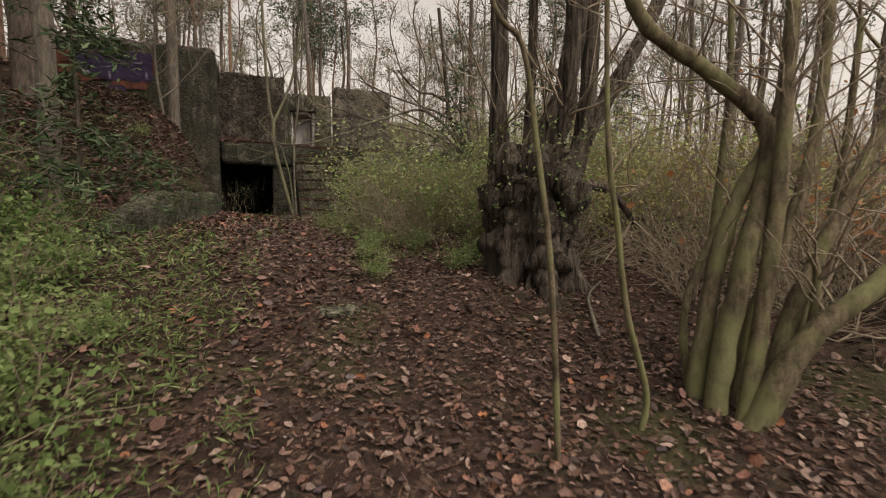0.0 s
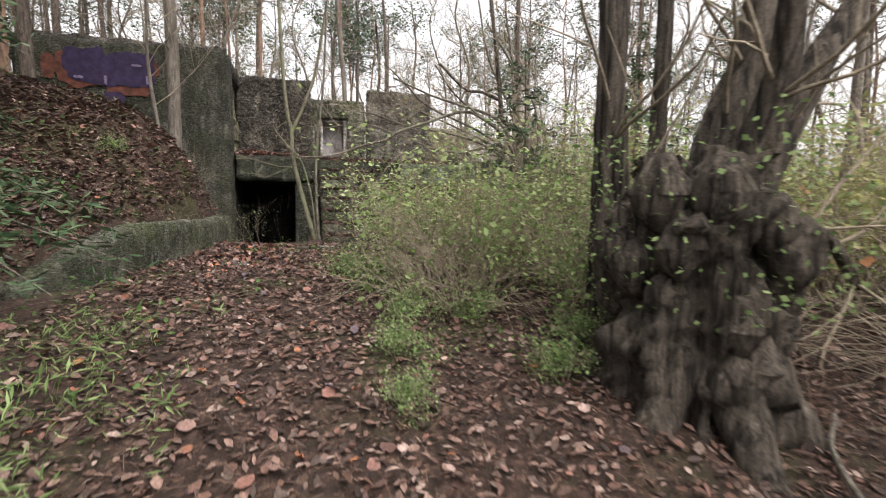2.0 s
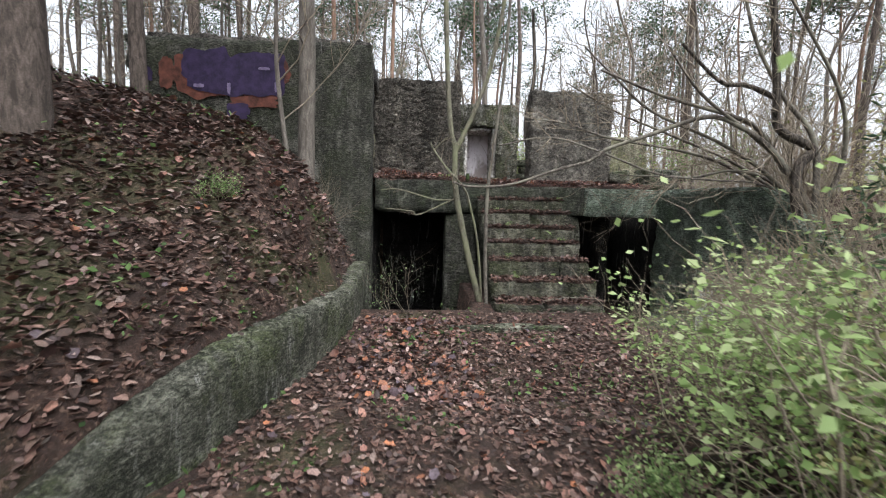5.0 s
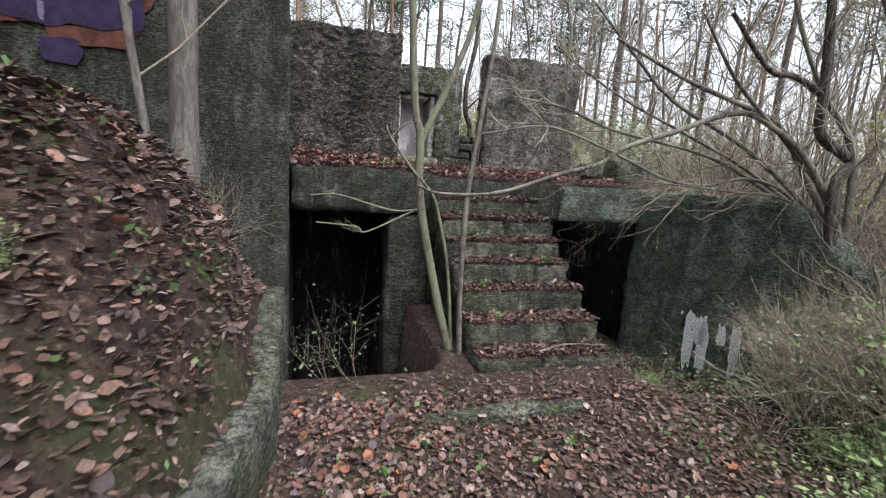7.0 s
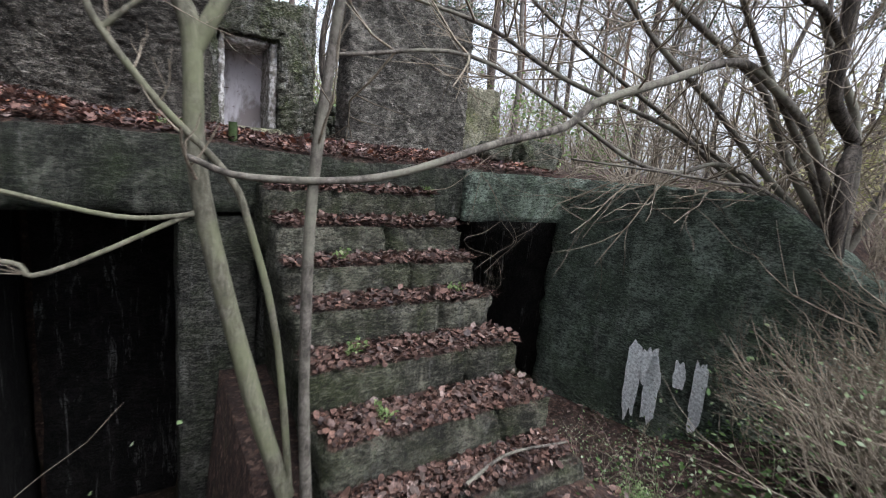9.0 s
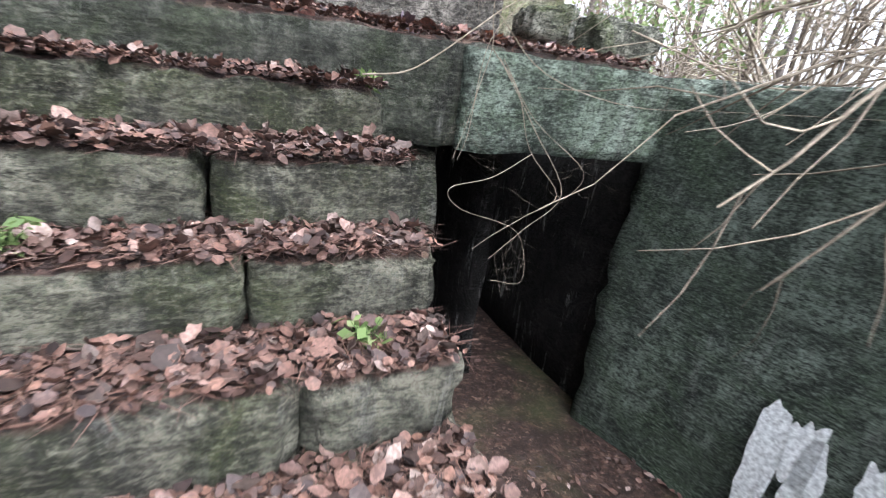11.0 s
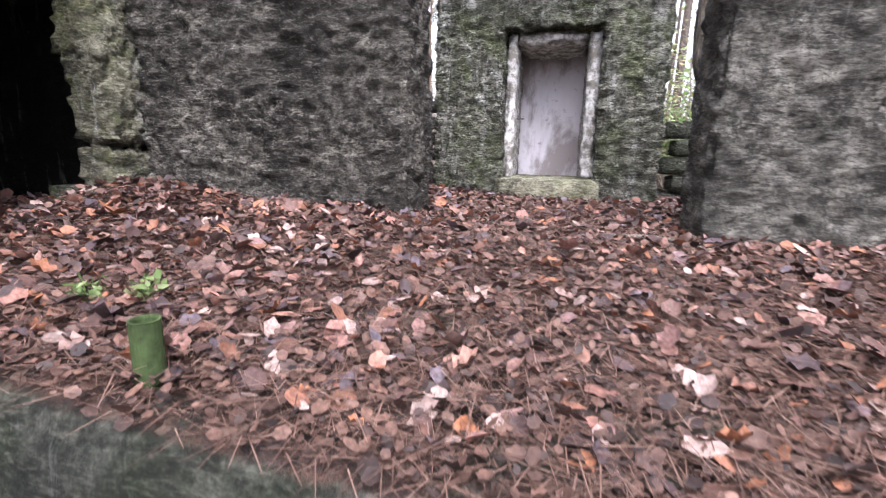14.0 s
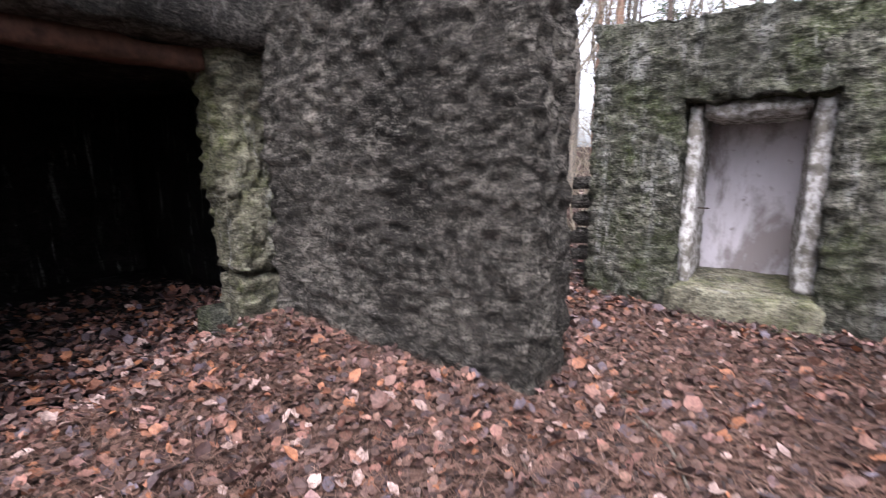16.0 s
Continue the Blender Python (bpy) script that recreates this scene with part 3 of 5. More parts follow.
wall("terrace_floor", "concrete terrace slab over the lower rooms, broken along its edge", CONCRETE_TERRACE, -3.68, 2.05, -0.03, 6.4, 1.68, H, step=0.11, amp=0.025, chip=0.05, seed=6, category="floor", bend=terrace_shape)
wall("wall_pier_lower", "mossy concrete pier between the lower doorway and the stairs", CONCRETE_DARK, -2.28, -1.62, 0.03, 0.60, -2.9, 1.67, step=0.14, seed=7)
wall("wall_lower_middle", "rough dark concrete wall behind and beside the stairs", CONCRETE_DARK, -1.60, 0.48, 0.02, 0.55, -0.7, 1.67, step=0.14, amp=0.03, seed=8)
# insides of the lower rooms, coloured nearly black for their shade
wall("wall_lower_back", "rear wall of the lower rooms, darkened for shade", INNER, -3.7, 2.6, 2.7, 3.1, -2.9, 1.67, step=0.5)
wall("wall_lower_divide", "dividing wall inside the lower rooms, darkened for shade", INNER, -1.4, -1.0, 0.57, 2.7, -2.9, 1.67, step=0.5)
wall("wall_lower_west", "side wall of the lower room, darkened for shade", INNER, -4.1, -3.72, 0.32, 2.7, -2.9, 2.0, step=0.5)
wall("wall_lower_inner", "inner wall of the far lower passage, brownish concrete darkened for shade", INNER, 1.28, 1.45, 0.9, 2.7, -0.7, 1.67, step=0.3)
wall("wall_lower_east", "side wall of the far lower passage, darkened for shade", INNER, 2.2, 2.6, 0.1, 2.7, -0.7, 1.67, step=0.4)
wall("lintel_right", "pale lime stained concrete lintel over the far lower doorway", CONCRETE_GREEN, 0.50, 2.06, -0.09, -0.004, 1.66, 2.24, step=0.08, amp=0.01, chip=0.02, seed=9, category="lintel")


def splay(q):
    """The wing wall leans outward in plan and its top falls away at the far end."""
    s = -q.y
    top = 2.24 - max(0.0, s - 2.2) * 0.8
    z = q.z if q.z < 0.4 else 0.4 + (q.z - 0.4) * (top - 0.4) / (2.24 - 0.4)
    return Vector((q.x + 0.22 * s, q.y, z))


wall("wall_wing", "algae green concrete wing wall with flaking white paint marks", CONCRETE_GREEN, 2.06, 2.50, -4.0, 0.10, -0.8, 2.24, step=0.12, amp=0.02, chip=0.05, seed=10, bend=splay)


def kerb_line(q):
    t = q.z - 0.0
    k = retain_x(q.y)
    return Vector((q.x + k, q.y, retain_top(q.y) + t))


wall("wall_retaining", "low mossy concrete retaining wall holding back the leafy slope", CONCRETE_MOSSY, -0.34, 0.0, -7.55, -0.85, -1.4, 0.02, step=0.13, amp=0.03, chip=0.05, seed=11, bend=kerb_line)
wall("kerb", "half buried mossy concrete kerb in front of the entrance", CONCRETE_MOSSY, -3.5, -0.8, -3.42, -3.2, -0.1, 0.27, step=0.1, amp=0.02, chip=0.04, seed=12, category="kerb")

# porch with the niche
porch = thing("niche_house", "mossy concrete porch block with a white plastered doorway niche", "doorway", kind="structure")
piece("jamb", CONCRETE_PORCH, porch, -2.22, -1.50, 4.27, 5.4, H - 0.05, 4.74, step=0.03, amp=0.034, chip=0.03, seed=13)
piece("jamb", CONCRETE_PORCH, porch, -0.56, 0.04, 4.27, 5.4, H - 0.05, 4.74, step=0.03, amp=0.034, chip=0.03, seed=14)
piece("head", CONCRETE_PORCH, porch, -1.58, -0.48, 4.278, 5.4, 4.10, 4.735, step=0.03, amp=0.034, chip=0.0, seed=13)
piece("reveal", REVEAL, porch, -1.50, -1.40, 4.42, 5.2, 2.62, 4.10, step=0.03, amp=0.014, chip=0.03, seed=16, label="limewashed crumbling door reveal")
piece("reveal", REVEAL, porch, -0.69, -0.56, 4.42, 5.2, 2.62, 4.10, step=0.03, amp=0.014, chip=0.03, seed=17, label="limewashed crumbling door reveal")
piece("door_head", REVEAL, porch, -1.40, -0.69, 4.42, 5.2, 3.97, 4.10, step=0.05, amp=0.02, chip=0.05, seed=18)
piece("back_panel", PLASTER, porch, -1.50, -0.56, 5.2, 5.3, 2.5, 4.10, step=0.1, amp=0.004, chip=0.0, seed=19, label="flaking white plastered back of the niche")
piece("sill", CONCRETE_YELLOW, porch, -1.56, -0.50, 4.12, 5.2, H - 0.05, 2.64, step=0.08, amp=0.02, chip=0.05, seed=20, label="lichen covered door sill")
piece("hinge_pin", PIPE_RUST, porch, -1.40, -1.30, 4.56, 4.585, 3.24, 3.262, step=0.05, amp=0.0, chip=0.0, label="rusty iron hinge pin")

# cracked pillar
pillar = thing("cracked_pillar", "cracked yellowish concrete pillar at the dark opening", "pillar", kind="structure")
for z0, z1, dx in ((2.30, 2.86, 0.0), (2.885, 3.47, 0.02), (3.50, 4.42, -0.035)):
    piece("pillar_block", CONCRETE_YELLOW, pillar, -4.25 + dx, -3.92 + dx, 1.92, 2.5, z0, z1, step=0.04, amp=0.045, chip=0.02, seed=21 + 2 * dx)
piece("footing", CONCRETE_MOSSY, pillar, -4.42, -4.10, 1.80, 2.1, 2.30, 2.60, step=0.08, amp=0.02, chip=0.05, seed=26)

# stairs
stairs = thing("staircase", "steep mossy concrete outdoor stairs covered with leaves", "stairs", kind="structure")
STEPS = [(-2.58, 0.40), (-2.18, 0.67), (-1.79, 0.95), (-1.44, 1.22), (-1.13, 1.46), (-0.83, 1.72), (-0.41, 1.96)]
for k, (y0, top) in enumerate(STEPS):
    back = (STEPS + [(0.0, 2.2)])[min(k + 2, 7)][0] - 0.02
    crack = (-0.9, -0.42, -0.46, -0.52, -0.64, -0.74, -0.02)[k]
    for x0, x1 in ((-1.66, crack - 0.008), (crack + 0.008, 0.03 * (k % 3) - 0.02)):
        if x1 - x0 < 0.1:
            continue
        piece("step", STEP_STONE, stairs, x0, x1, y0 + 0.015 * (x0 > -1), back, top - 0.30, top - 0.01 * (x0 > -1), step=0.055, amp=0.016, chip=0.035, seed=30 + k + x0)
piece("stair_core", STEP_STONE, stairs, -1.58, -0.08, -1.2, 0.0, -0.6, 1.2, step=0.3, seed=40)
rear = thing("wall_rear", "dark dry-laid stone wall behind the terrace", "wall", kind="structure")
for k in range(5):
    x = 0.28 + 0.1 * (k % 2)
    while x < 2.5:
        w = 0.3 + 0.16 * abs(math.sin(7 * x + 3 * k))
        piece("stone", CONCRETE_DARK, rear, x, x + w - 0.03, 5.36 + 0.05 * math.sin(9 * x), 5.75, H - 0.06 + 0.21 * k, H + 0.135 + 0.21 * k, step=0.06, amp=0.014, chip=0.022, seed=60 + 5 * k + x)
        x += w
wall("wall_east_block", "lichen yellow concrete wall stump beyond the terrace", CONCRETE_YELLOW, 1.97, 3.3, 3.0, 3.4, 2.2, 3.75, step=0.12, chip=0.08, seed=51)

blocks = thing("stacked_blocks", "stack of broken concrete blocks like rungs behind the wall", "blocks", kind="structure")
for k in range(6):
    piece("block", CONCRETE, blocks, -2.62, -2.24, 4.95, 5.25, 2.40 + 0.19 * k, 2.54 + 0.19 * k, step=0.08, amp=0.02, chip=0.03, seed=52 + k)


def rubble(label, at, size, seed, mat):
    v, f = rough_box(-size[0], size[0], -size[1], size[1], 0, size[2], step=max(size) / 5, amp=0.08 * max(size), chip=0.22 * max(size), seed=seed)
    ob = new("rubble_block", mesh_np("rubble_block", v, f, mat))
    ob.location = at
    ob.rotation_euler = (0, 0, seed)
    return tagged(ob, label, "rubble")


rubble("dark broken lump of mossy concrete on the bank", (2.75, 1.5, 2.25), (0.42, 0.35, 0.5), 3.1, CONCRETE_MOSSY)
rubble("small broken lump of concrete by the wall edge", (1.6, 0.9, 2.40), (0.22, 0.2, 0.24), 1.3, CONCRETE_MOSSY)
rubble("flat mossy stone lying on the leafy path", (-1.93, -11.05, -0.30), (0.20, 0.14, 0.09), 0.4, CONCRETE_MOSSY)


# ---- paint on the concrete ----
def blot(cx, cz, rx, rz, seed, y, rough=0.25, n=44):
    v, f = [(cx, y, cz)], []
    for i in range(n):
        a = 2 * math.pi * i / n
        k = 1 + rough * noise.noise((math.cos(a) * 2.2 + seed, math.sin(a) * 2.2, seed)) + 0.4 * rough * noise.noise((7 * math.cos(a), 7 * math.sin(a), seed))
        sq = 1 / max(abs(math.cos(a)), abs(math.sin(a))) ** 0.6
        v.append((cx + rx * k * sq * math.cos(a), y, cz + rz * k * sq * math.sin(a)))
        f.append((0, 1 + i, 1 + (i + 1) % n))
    return v, f


graffiti = thing("graffiti", "large dark violet graffiti with orange outline sprayed on concrete", "graffiti")
for nm, mat, y, shapes in (("outline", PAINT_ORANGE, -0.832, ((-6.55, 3.96, 0.47, 0.36, 1), (-5.55, 3.96, 0.44, 0.37, 2), (-7.15, 3.98, 0.12, 0.26, 3), (-5.7, 3.55, 0.42, 0.10, 4))),
                           ("fill", PAINT_VIOLET, -0.842, ((-6.42, 4.03, 0.46, 0.36, 5), (-5.55, 4.0, 0.42, 0.36, 6), (-6.0, 3.98, 0.5, 0.34, 7), (-5.95, 3.38, 0.2, 0.13, 8), (-7.5, 3.95, 0.14, 0.12, 9))),
                           ("highlight", PAINT_PALE, -0.850, ((-6.6, 3.78, 0.09, 0.03, 10), (-6.1, 3.75, 0.03, 0.10, 11), (-5.5, 4.1, 0.10, 0.025, 12), (-5.3, 3.8, 0.03, 0.09, 13)))):
    for cx, cz, rx, rz, sd in shapes:
        v, f = blot(cx, cz, rx, rz, sd * 3.7, y - 0.0007 * sd)
        part_me(nm, mesh_np(nm, v, f, mat), graffiti, "sprayed orange outline" if nm == "outline" else "")

marks = thing("painted_marks", "unreadable flaking white painted strokes on green concrete", "paint marks")
for sd, (s0, s1, z0, z1) in enumerate(((1.17, 1.36, -0.50, 0.50), (1.40, 1.58, -0.48, 0.36), (1.32, 1.52, -0.05, 0.46), (1.68, 1.82, 0.06, 0.40), (1.88, 2.03, -0.36, 0.48))):
    v, f = blot(0, 0, (s1 - s0) / 2.2, (z1 - z0) / 2.2, sd * 2.3, 0, 0.3)
    v = [(2.06 - 0.036 + 0.22 * (0.5 * (s0 + s1) + p[0]), -(0.5 * (s0 + s1) + p[0]), 0.5 * (z0 + z1) + p[2]) for p in v]
    part_me("stroke", mesh_np("stroke", v, f, PAINT_WHITE), marks)


# ---- pipe stub ----
def pipe_stub(at):
    ob = thing("pipe_stub", "short green painted open steel pipe standing in the terrace", "pipe", at=at)
    bm = bmesh.new()
    rings = [(0.036, 0.0), (0.036, 0.172), (0.037, 0.178), (0.031, 0.178), (0.029, 0.172), (0.029, 0.02)]
    loops = [[bm.verts.new((r * math.cos(a), r * math.sin(a), z)) for a in np.linspace(0, 2 * math.pi, 25)[:-1]] for r, z in rings]
    for a, b in zip(loops, loops[1:]):
        for i in range(24):
            bm.faces.new((a[i], a[(i + 1) % 24], b[(i + 1) % 24], b[i]))
    part("tube", bm, PIPE_GREEN, ob)
    bm = bmesh.new()
    bmesh.ops.create_circle(bm, cap_ends=True, radius=0.029, segments=24, matrix=Matrix.Translation((0, 0, 0.03)))
    part("bore", bm, PIPE_RUST, ob, "dark rusty inside of the pipe")
    return ob


pipe_stub((-1.83, 0.14, 2.30))


# ---- stems and trees near the path ----
def stem(limbs, pts, r0, r1, sides=8, knot=0.12, n=5):
    line = spline(pts, n)
    limbs.tube(line, r0, r1, sides, knot)
    return line


def twigs_on(limbs, rng, line, count, length, r, depth=1, spread=0.9, start=0.3, lift=0.3, kids=3):
    tips = []
    for _ in range(count):
        i = int(rng.integers(int(len(line) * start), len(line) - 1))
        if line[i].x < 0.9 and line[i].z < 2.85 and -5 < line[i].y < -1.5 and line[i].x > -1.6:
            continue
        d = (line[i + 1] - line[i]).normalized()
        a = Vector(rng.normal(size=3))
        a = (a - d * a.dot(d)).normalized()
        grow(limbs, rng, line[i], (d * 0.6 + spread * a).normalized(), length * (0.5 + rng.random()), r, depth, tips, kids=kids, lift=lift, sides=4)
    return tips


def willow():
    rng = np.random.default_rng(3)
    ob = thing("willow_tree", "old pollard willow with a burly stump and several trunks", "tree")
    burl = Limbs()
    burl.tube(spline([(0.42, -10.5, -0.75), (0.42, -10.5, -0.2), (0.40, -10.5, 0.3), (0.42, -10.5, 0.8), (0.46, -10.45, 1.12), (0.5, -10.4, 1.25)], 12), 0.50, 0.40, 60, 0.34, 2.0, 0.22, 0.3)
    for k in range(30):
        a, z = rng.uniform(0, 6.28), rng.uniform(0.1, 1.25)
        w = Vector((math.cos(a), math.sin(a), 0))
        c = Vector((0.42, -10.5, z)) + (0.40 + 0.08 * rng.random()) * w
        r = rng.uniform(0.09, 0.19)
        for way in (-1, 1):
            burl.tube([c, c + Vector((0, 0, 0.5 * way * r)), c + Vector((0, 0, 1.0 * way * r)) - 0.15 * r * w, c + Vector((0, 0, 1.5 * way * r)) - 0.5 * r * w], r, r * 0.12, 14, 0.45, 2.2, 0.14, 0.3)
    for a in range(7):
        w = Vector((math.cos(a * 0.9), math.sin(a * 0.9), 0))
        burl.tube(spline([Vector((0.42, -10.5, 0.25)) + 0.3 * w, Vector((0.42, -10.5, -0.15)) + 0.52 * w, Vector((0.42, -10.5, -0.65)) + 1.0 * w], 6), 0.18, 0.06, 10, 0.25)
    part_me("stump", burl.mesh("stump", BARK_WILLOW), ob, "dark burly furrowed stump")
    twigs = Limbs()
    for pts, r in (([(0.49, -9.5, -0.4), (0.46, -9.5, 0.7), (0.45, -9.5, 1.6), (0.42, -9.5, 2.6), (0.3, -9.4, 7)], 0.17),
                   ([(0.78, -9.55, -0.3), (0.84, -9.5, 0.9), (0.92, -9.5, 2.2), (0.95, -9.4, 7)], 0.095),
                   ([(0.39, -10.4, 0.6), (0.66, -10.4, 1.6), (0.93, -10.4, 2.65), (1.3, -10.2, 7)], 0.17),
                   ([(0.9, -10.3, 0.1), (1.1, -10.3, 1.2), (1.52, -10.3, 2.05), (2.02, -10.3, 2.84), (3.6, -10, 5.5)], 0.13),
                   ([(0.8, -10.2, 0.7), (1.22, -10.2, 1.31), (1.33, -10.2, 2.78), (1.2, -10, 7)], 0.15),
                   ([(0.9, -10.4, 0.9), (1.34, -10.4, 0.97), (1.68, -10.4, 0.85), (2.0, -10.4, 0.5)], 0.07),
                   ([(0.5, -10.5, 1.1), (0.62, -10.75, 1.7), (0.55, -10.9, 2.4), (0.3, -11.2, 5)], 0.10)):
        limbs = Limbs()
        line = spline(pts, 9)
        limbs.tube(line, r, r * 0.55, 30, 0.12, 1.0, 0.3, 0.35)
        part_me("trunk", limbs.mesh("trunk", BARK_WILLOW), ob)
        twigs_on(twigs, rng, line, 5, 1.1, 0.016, 1, start=0.35)
    part_me("twig_spray", twigs.mesh("twig_spray", TWIG), ob)
    leaves = np.array([(0.42 + 0.75 * math.cos(a) * k, -10.5 + 0.75 * math.sin(a) * k, z) for a, k, z in zip(rng.uniform(0, 6.28, 900), rng.uniform(0.7, 1.15, 900), rng.uniform(0.5, 1.6, 900))])
    part_me("leaf_sprout", scatter("leaf_sprout", SMALL_V, SMALL_F, leaves, 0.036, LEAF_LUSH, rng, 0.8), ob, "small green sprouting leaves")


def hazel():
    rng = np.random.default_rng(5)
    ob = thing("hazel_clump", "many-stemmed hazel clump with smooth greenish brown stems", "tree")
    lines = []
    twigs = Limbs()
    for pts, r in (([(0.22, -12.98, -0.56), (0.27, -12.96, -0.24), (0.34, -12.97, 0.37), (0.44, -13.01, 0.82), (0.61, -13.08, 1.22), (0.75, -13.06, 1.8), (0.74, -13.03, 2.93)], 0.068),
                   ([(0.21, -13.14, -0.59), (0.29, -13.12, -0.15), (0.38, -13.14, 0.43), (0.55, -13.12, 1.12), (0.46, -13.05, 1.38), (0.14, -12.95, 1.62), (-0.23, -12.83, 1.86), (-0.4, -12.79, 2.1)], 0.075),
                   ([(0.29, -13.29, -0.64), (0.4, -13.26, -0.05), (0.47, -13.25, 0.66), (0.49, -13.24, 1.29), (0.53, -13.2, 1.73), (0.54, -13.16, 2.92)], 0.06),
                   ([(0.29, -13.35, -0.64), (0.43, -13.41, -0.27), (0.56, -13.48, -0.0), (0.82, -13.6, 0.28), (1.58, -13.81, 0.97)], 0.085),
                   ([(0.49, -13.26, -0.62), (0.67, -13.25, -0.02), (0.84, -13.27, 0.38), (1.09, -13.3, 0.89), (1.46, -13.36, 1.66), (1.84, -13.34, 3.01)], 0.06),
                   ([(0.49, -12.81, -0.52), (0.58, -12.73, 0.44), (0.7, -12.67, 1.32), (0.76, -12.6, 2.09), (0.78, -12.4, 3.7)], 0.035),
                   ([(0.4, -13.12, -0.71), (0.55, -13.1, -0.05), (0.85, -13.12, 0.72), (1.06, -13.08, 1.35), (1.22, -12.99, 2.08), (1.35, -12.87, 3.52)], 0.055),
                   ([(0.66, -13.34, -0.33), (0.71, -13.37, 0.01), (0.7, -13.38, 0.35), (0.64, -13.33, 0.55)], 0.032),
                   ([(0.87, -13.11, -0.82), (1.12, -13.1, 0.04), (1.37, -13.08, 1.01), (1.55, -13.01, 2.12)], 0.04),
                   ([(0.31, -12.86, -0.59), (0.28, -12.79, -0.11), (0.45, -12.74, 0.33), (0.86, -12.77, 1.01), (1.2, -12.71, 1.73), (1.33, -12.6, 3.0)], 0.03)):
        limbs = Limbs()
        line = stem(limbs, pts, r, r * 0.55, 12, 0.22)
        part_me("stem", limbs.mesh("stem", BARK_HAZEL), ob)
        twigs_on(twigs, rng, line, 11, 0.8, 0.008, 1, start=0.4)
    part_me("twig_spray", twigs.mesh("twig_spray", TWIG), ob)


def sapling(label, mat, stems, seed, twig=4, twig_len=0.35):
    rng = np.random.default_rng(seed)
    ob = thing("sapling", label, "sapling")
    fine = Limbs()
    for pts, r in stems:
        limbs = Limbs()
        line = stem(limbs, pts, r, r * 0.6, 9, 0.12)
        part_me("stem", limbs.mesh("stem", mat), ob)
        if twig:
            twigs_on(fine, rng, line, twig, twig_len, r * 0.22, 1, start=0.35)
    if twig:
        part_me("twig_spray", fine.mesh("twig_spray", TWIG), ob)
    return ob


willow()
hazel()
sapling("slender pale sapling beside the path", BARK_HAZEL, (([(-1.11, -13.3, -0.66), (-1.20, -13.3, 0.37), (-1.32, -13.3, 1.06), (-1.41, -13.3, 1.48), (-1.60, -13.3, 1.76), (-1.7, -13.2, 3.2)], 0.018),), 11, 3, 0.3)
sapling("thin crooked sapling leaning beside the path", BARK_HAZEL, (([(-0.42, -13.15, -0.66), (-0.39, -13.15, -0.38), (-0.57, -13.15, 0.12), (-0.68, -13.15, 0.64), (-0.79, -13.15, 1.25), (-0.85, -13.1, 3)], 0.022),), 12, 2, 0.3)
sapling("green barked forked sapling growing at the foot of the stairs", BARK_GREEN,
        (([(-1.74, -1.95, 0.05), (-2.0, -1.9, 0.97), (-2.24, -1.9, 2.06), (-2.27, -1.9, 2.73), (-2.34, -1.9, 3.02), (-2.42, -1.9, 4.07), (-2.5, -1.8, 6.5)], 0.055),
         ([(-2.27, -1.9, 2.65), (-1.96, -1.9, 3.35), (-1.7, -1.9, 4.17), (-1.3, -1.8, 6.5)], 0.04),
         ([(-1.78, -1.95, 0.2), (-1.87, -1.9, 1.24), (-2.02, -1.9, 1.88), (-2.12, -1.92, 2.12), (-2.4, -1.95, 2.42), (-2.6, -1.95, 2.69), (-2.65, -1.95, 2.8)], 0.022),
         ([(-2.6, -1.95, 2.68), (-2.48, -1.97, 2.8), (-2.38, -1.98, 2.88)], 0.013),
         ([(-2.24, -1.9, 1.93), (-2.57, -1.95, 1.92), (-3.11, -1.98, 2.06), (-3.4, -2.0, 2.05)], 0.013),
         ([(-2.24, -1.9, 1.95), (-2.81, -1.95, 1.68), (-2.93, -1.95, 1.73), (-3.34, -1.97, 1.77)], 0.013)), 13, 3, 0.3)
sapling("straight brown sapling growing at the foot of the stairs", BARK_SHRUB, (([(-1.72, -2.1, 0.1), (-1.77, -2.1, 1.05), (-1.76, -2.1, 2.1), (-1.66, -2.1, 3.0), (-1.55, -2.1, 4.08), (-1.4, -2.0, 7)], 0.034),), 14, 3, 0.5)

